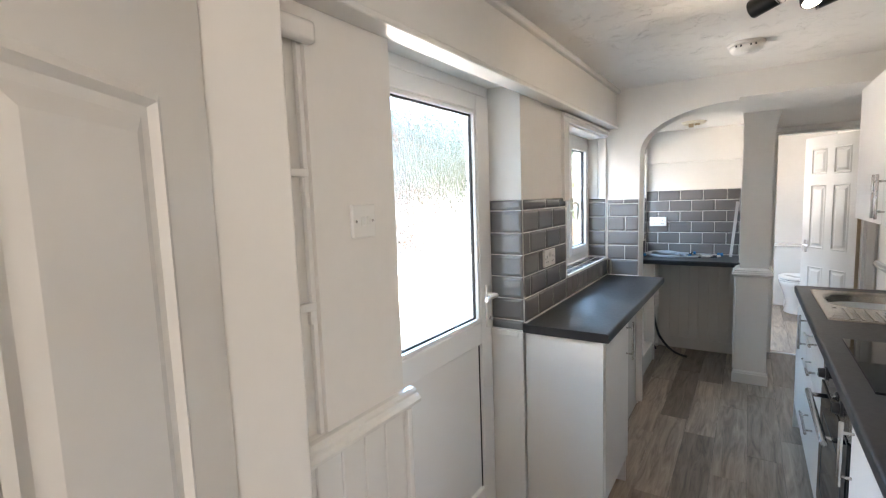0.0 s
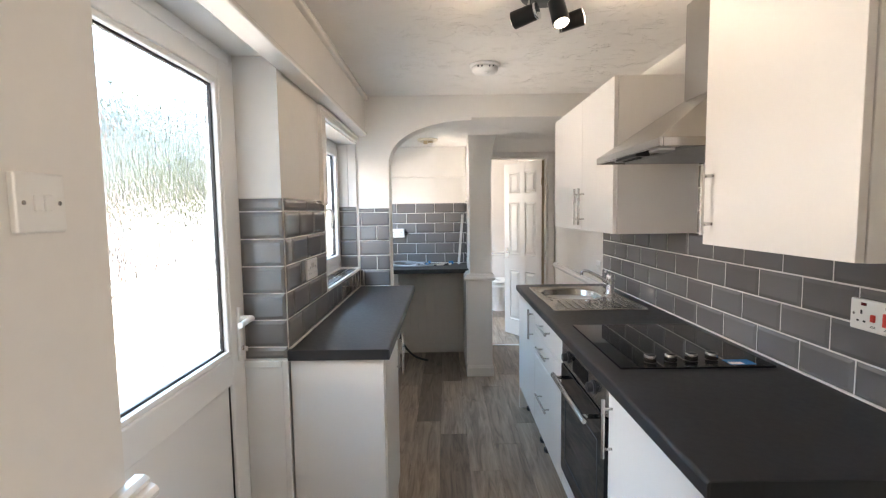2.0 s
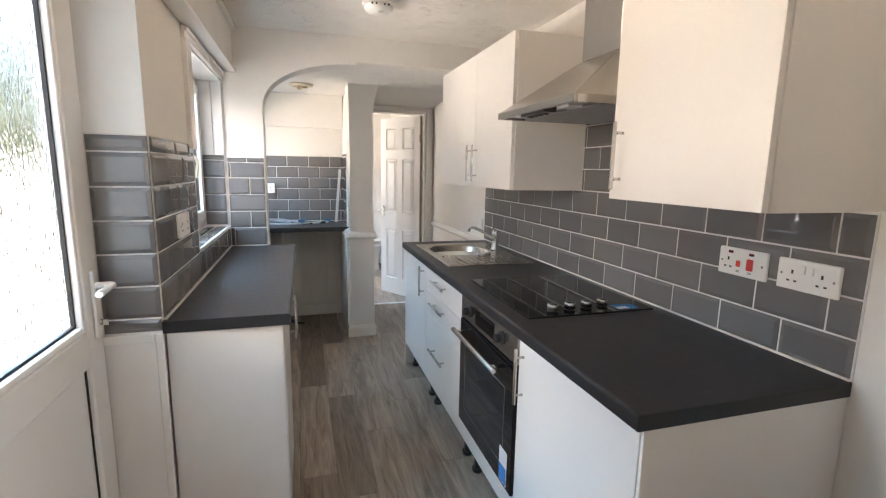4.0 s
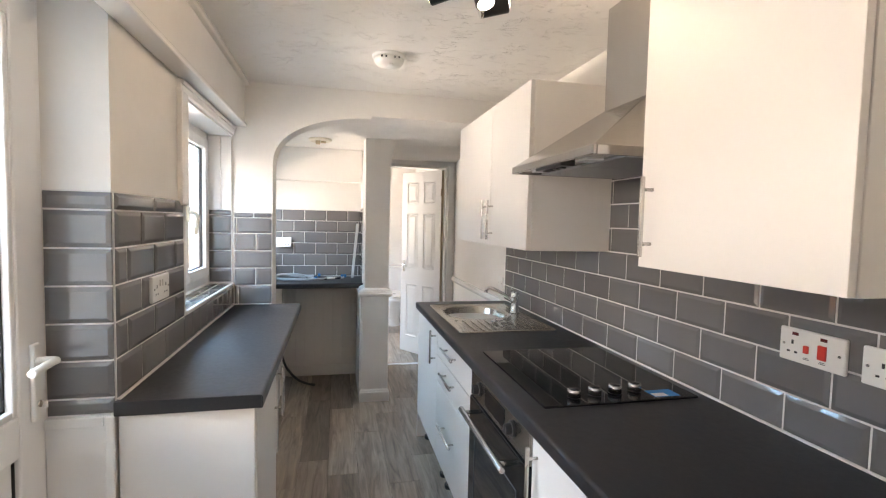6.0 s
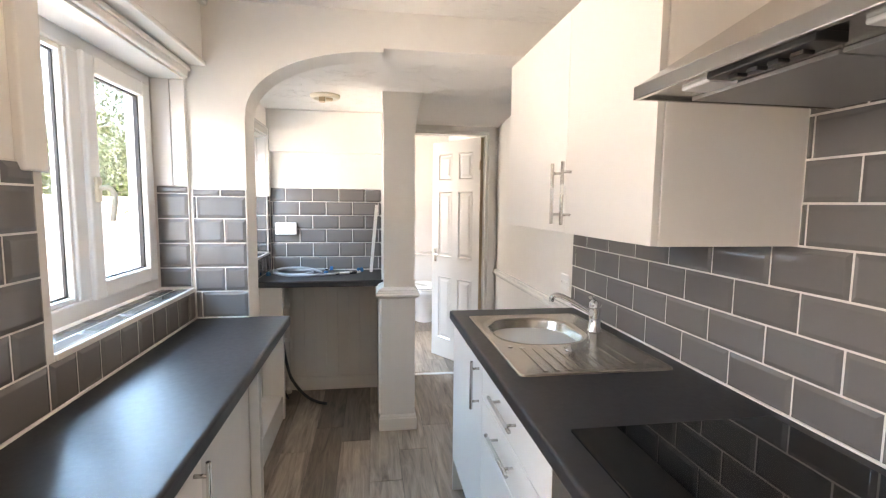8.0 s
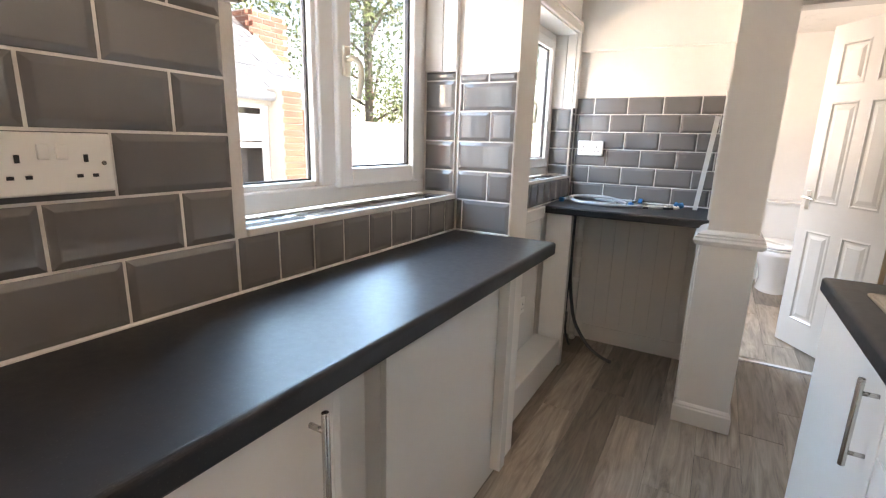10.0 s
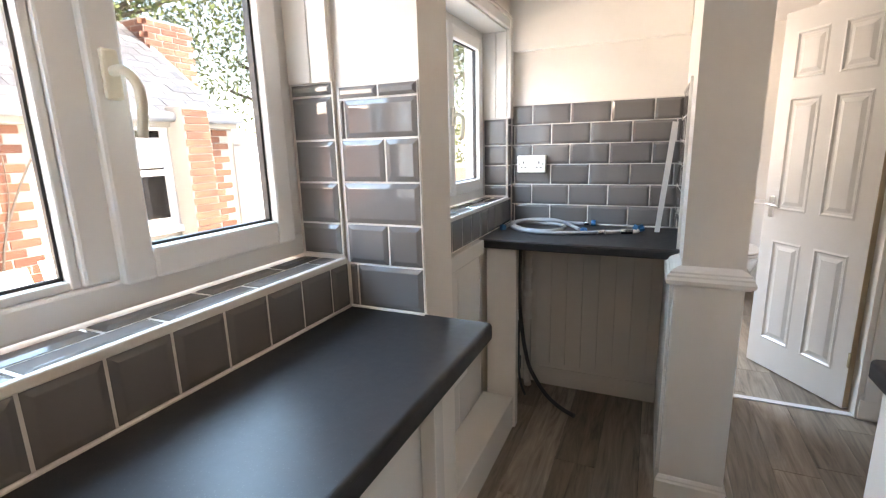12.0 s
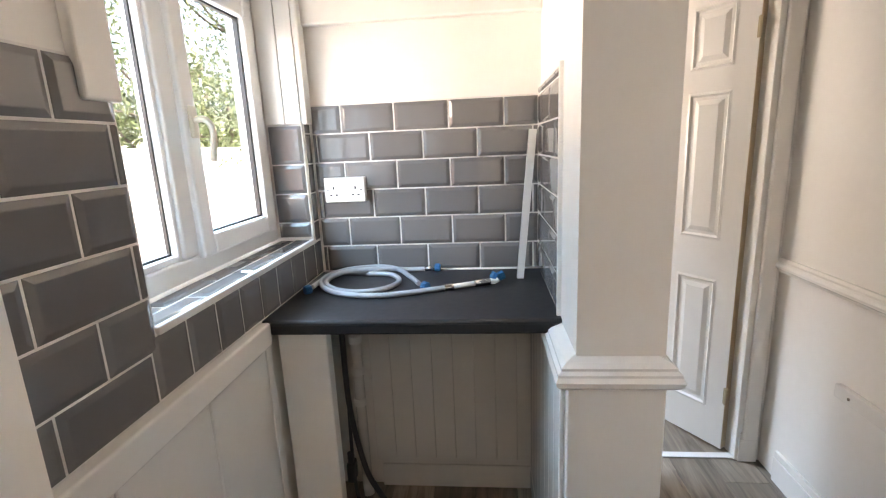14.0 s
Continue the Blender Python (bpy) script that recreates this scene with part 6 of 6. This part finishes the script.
def grout_bed(parent, side, at, u0, u1, z0, z1, th=0.0046):
    bm = {"W": boxes((at - 0.001, at + th, u0, u1, z0, z1)), "E": boxes((at - th, at + 0.001, u0, u1, z0, z1)), "S": boxes((u0, u1, at - th, at + 0.001, z0, z1))}[side]
    part("grout", bm, GROUT, parent, "off-white grout")


ROWS_W = [0.939, 1.051, 1.153, 1.255, 1.357, 1.460]
# west wall beside the window
grout_bed(wall_west, "W", XW, 2.212, 2.805, 0.937, 1.512)
grout_bed(wall_west, "W", XW, 2.805, Y_ARCH, 0.937, 1.054)
grout_bed(wall_west, "W", XW, 2.805, 2.828, 1.054, 1.49)
course(wall_west, "W", XW, 2.214, 2.803, ROWS_W[:2], 0.2045, 2.593, 2.593)
course(wall_west, "W", XW, 2.214, 2.803, ROWS_W[1:], 0.2045, 2.494, 2.596)
lay(wall_west, "W", XW, 2.214, 2.803, 1.460, 1.510, [2.50, 2.706])
for k in range(9):
    lay(wall_west, "W", XW, 2.805 + k * 0.1045, min(2.805 + (k + 1) * 0.1045, 3.712), 0.939, 1.053, [])
# window reveal, far side
grout_bed(wall_west, "S", WIN1[1], -0.70, XW, 1.07, 1.492)
for z0, z1 in zip([1.072] + ROWS_W[2:], ROWS_W[2:] + [1.490]):
    lay(wall_west, "S", WIN1[1], -0.698, XW - 0.002, z0, z1, [])
# door reveal return
grout_bed(wall_west, "S", DOOR_Y[1] + 0.001, -0.735, XW, 0.90, 1.512)
for z0, z1 in zip([0.902, 0.948] + ROWS_W[1:], [0.948] + ROWS_W[1:] + [1.510]):
    lay(wall_west, "S", DOOR_Y[1] + 0.001, -0.734, XW + 0.004, z0, z1, [])
# arch pier
grout_bed(wall_arch, "S", Y_ARCH, XW + 0.005, -0.354, 0.937, 1.480)
for (z0, z1), j in zip(zip(ROWS_W[:5] + [1.449], ROWS_W[1:5] + [1.449, 1.479]), (-0.541, -0.446, -0.553, -0.444, -0.550, -0.456)):
    lay(wall_arch, "S", Y_ARCH, XW + 0.010, -0.355, z0, z1, [j])


def sill(parent, y0, y1):
    """Tiled window sill: two rows of tiles laid flat, with a white edge trim."""
    z = 1.055
    part("grout", boxes((-0.705, XW + 0.003, y0, y1, z, z + 0.0044)), GROUT, parent, "off-white grout")
    part("edge_trim", box(XW - 0.004, XW + 0.011, y0, y1, z - 0.004, z + 0.013, 0.003), GROUT, parent, "white tile edge trim")
    for (x0, x1), off in (((-0.704, -0.648), 0.07), ((-0.646, XW - 0.006), 0.0)):
        y = y0 - off
        while y < y1:
            a, b = max(y, y0) + 0.001, min(y + 0.2035, y1) - 0.001
            if b - a > 0.012:
                place_piece("tile", tile_mesh(b - a - G, x1 - x0 - G), parent, pose((x0 + x1) / 2, (a + b) / 2, z + 0.0006, -90 + _tr.uniform(-0.3, 0.3), _tr.uniform(-0.3, 0.3), 90))
            y += 0.2035


sill(wall_west, WIN1[0], WIN1[1] - 0.004)
# niche: yard wall
grout_bed(wall_west, "W", XW, Y_ARCH2 + 0.002, 4.312, 0.92, 1.537)
grout_bed(wall_west, "W", XW, 4.312, Y_NICHE - 0.004, 0.926, 1.054)
grout_bed(wall_west, "W", XW, WIN2[1] + 0.002, Y_NICHE - 0.004, 1.054, 1.537)
NL = [0.926, 1.024, 1.127, 1.230, 1.333, 1.437, 1.535]
course(wall_west, "W", XW, Y_ARCH2 + 0.002, 4.292, NL[:2], 0.2045, 4.088, 4.088)
course(wall_west, "W", XW, Y_ARCH2 + 0.002, 4.310, NL[1:], 0.2045, 4.192, 4.088)
for k in range(9):
    y = 4.292 + k * 0.1075
    lay(wall_west, "W", XW, y, min(y + 0.1075, 5.218), 0.928, 1.053, [])
for z0, z1 in zip([1.056] + NL[2:], NL[2:]):
    lay(wall_west, "W", XW, WIN2[1] + 0.004, 5.219, z0, z1, [])
grout_bed(wall_west, "S", WIN2[1], -0.70, XW, 1.07, 1.468)
for z0, z1 in zip([1.072] + NL[2:5], NL[2:5] + [1.466]):
    lay(wall_west, "S", WIN2[1], -0.698, XW - 0.002, z0, z1, [])
sill(wall_west, WIN2[0], WIN2[1] - 0.004)
# niche: back wall and stub wall
NB = [0.928, 1.025, 1.130, 1.232, 1.333, 1.434, 1.532]
grout_bed(wall_niche, "S", Y_NICHE, XW + 0.005, 0.243, 0.924, 1.535)
course(wall_niche, "S", Y_NICHE, XW + 0.010, 0.236, NB, 0.1915, -0.358, -0.456)
grout_bed(wall_stub, "E", 0.2425, 4.735, Y_NICHE - 0.004, 0.926, 1.560)
course(wall_stub, "E", 0.2425, 4.737, Y_NICHE - 0.012, NB + [1.558], 0.2, 5.02, 4.92)
part("edge_trim", box(0.229, 0.244, 4.727, 4.736, 0.926, 1.56, 0.002), WHITEP, wall_stub, "white tile edge trim")
# east wall over the worktop and behind the hood
ER = [0.913, 1.0165, 1.121, 1.2255, 1.336]
grout_bed(wall_east, "E", XE, 1.360, 3.902, 0.910, 1.338)
course(wall_east, "E", XE, 1.362, 3.900, ER, 0.2095, 2.187, 2.279)
grout_bed(wall_east, "E", XE, 1.873, 2.624, 1.338, 1.672)
course(wall_east, "E", XE, 1.875, 2.622, [1.336, 1.4385, 1.541, 1.6435, 1.670], 0.2095, 2.187, 2.279)
# sealant beads along the worktops
part("sealant", tube([(XE - 0.010, 1.362, 0.913), (XE - 0.010, 2.6, 0.913), (XE - 0.010, 3.86, 0.913)], 0.004, 6, 3), WHITEP, wall_east, "white sealant bead")
part("sealant", tube([(XW + 0.011, 2.214, 0.939), (XW + 0.011, 3.0, 0.939), (XW + 0.011, 3.708, 0.939)], 0.004, 6, 3), WHITEP, wall_west, "white sealant bead")
part("sealant", tube([(XW + 0.011, 3.709, 0.939), (-0.45, 3.709, 0.939), (-0.354, 3.709, 0.939)], 0.004, 6, 3), WHITEP, wall_arch, "white sealant bead")
part("sealant", tube([(XW + 0.011, 5.219, 0.928), (-0.1, 5.219, 0.928), (0.235, 5.219, 0.928)], 0.004, 6, 3), WHITEP, wall_niche, "white sealant bead")

# ---- floor planks ----
_planks = {}


def plank_mesh(w, l):
    key = (round(w, 3), round(l, 2))
    if key not in _planks:
        b = box(-key[0] / 2, key[0] / 2, -key[1] / 2, key[1] / 2, -0.004, 0.0, 0.0009, 1)
        me = bpy.data.meshes.new("plank")
        bmesh.ops.recalc_face_normals(b, faces=b.faces)
        b.to_mesh(me)
        b.free()
        me.materials.append(PLANK)
        _planks[key] = me
    return _planks[key]


_fr = random.Random(21)
PW, PL = 0.168, 0.962
# where one board of each row ends
BOARD_END = {-2: 4.297, -1: 4.578, 0: 4.390, 1: 3.950, 2: 4.250, 3: 4.540, 4: 4.843}
for i in range(-4, 9):
    x0 = -0.017 + i * PW
    a, b = max(x0, -0.80), min(x0 + PW, 1.40)
    if b - a < 0.02:
        continue
    y = BOARD_END.get(i, 4.1 + (i * 0.37 % 1) * PL) - 5 * PL
    while y < 7.95:
        c, e = max(y, 0.66), min(y + PL, 7.95)
        if e - c > 0.03:
            place_piece("plank", plank_mesh(b - a - 0.0006, e - c - 0.0006), floor, pose((a + b) / 2, (c + e) / 2, _fr.uniform(-0.0002, 0.0)))
        y += PL
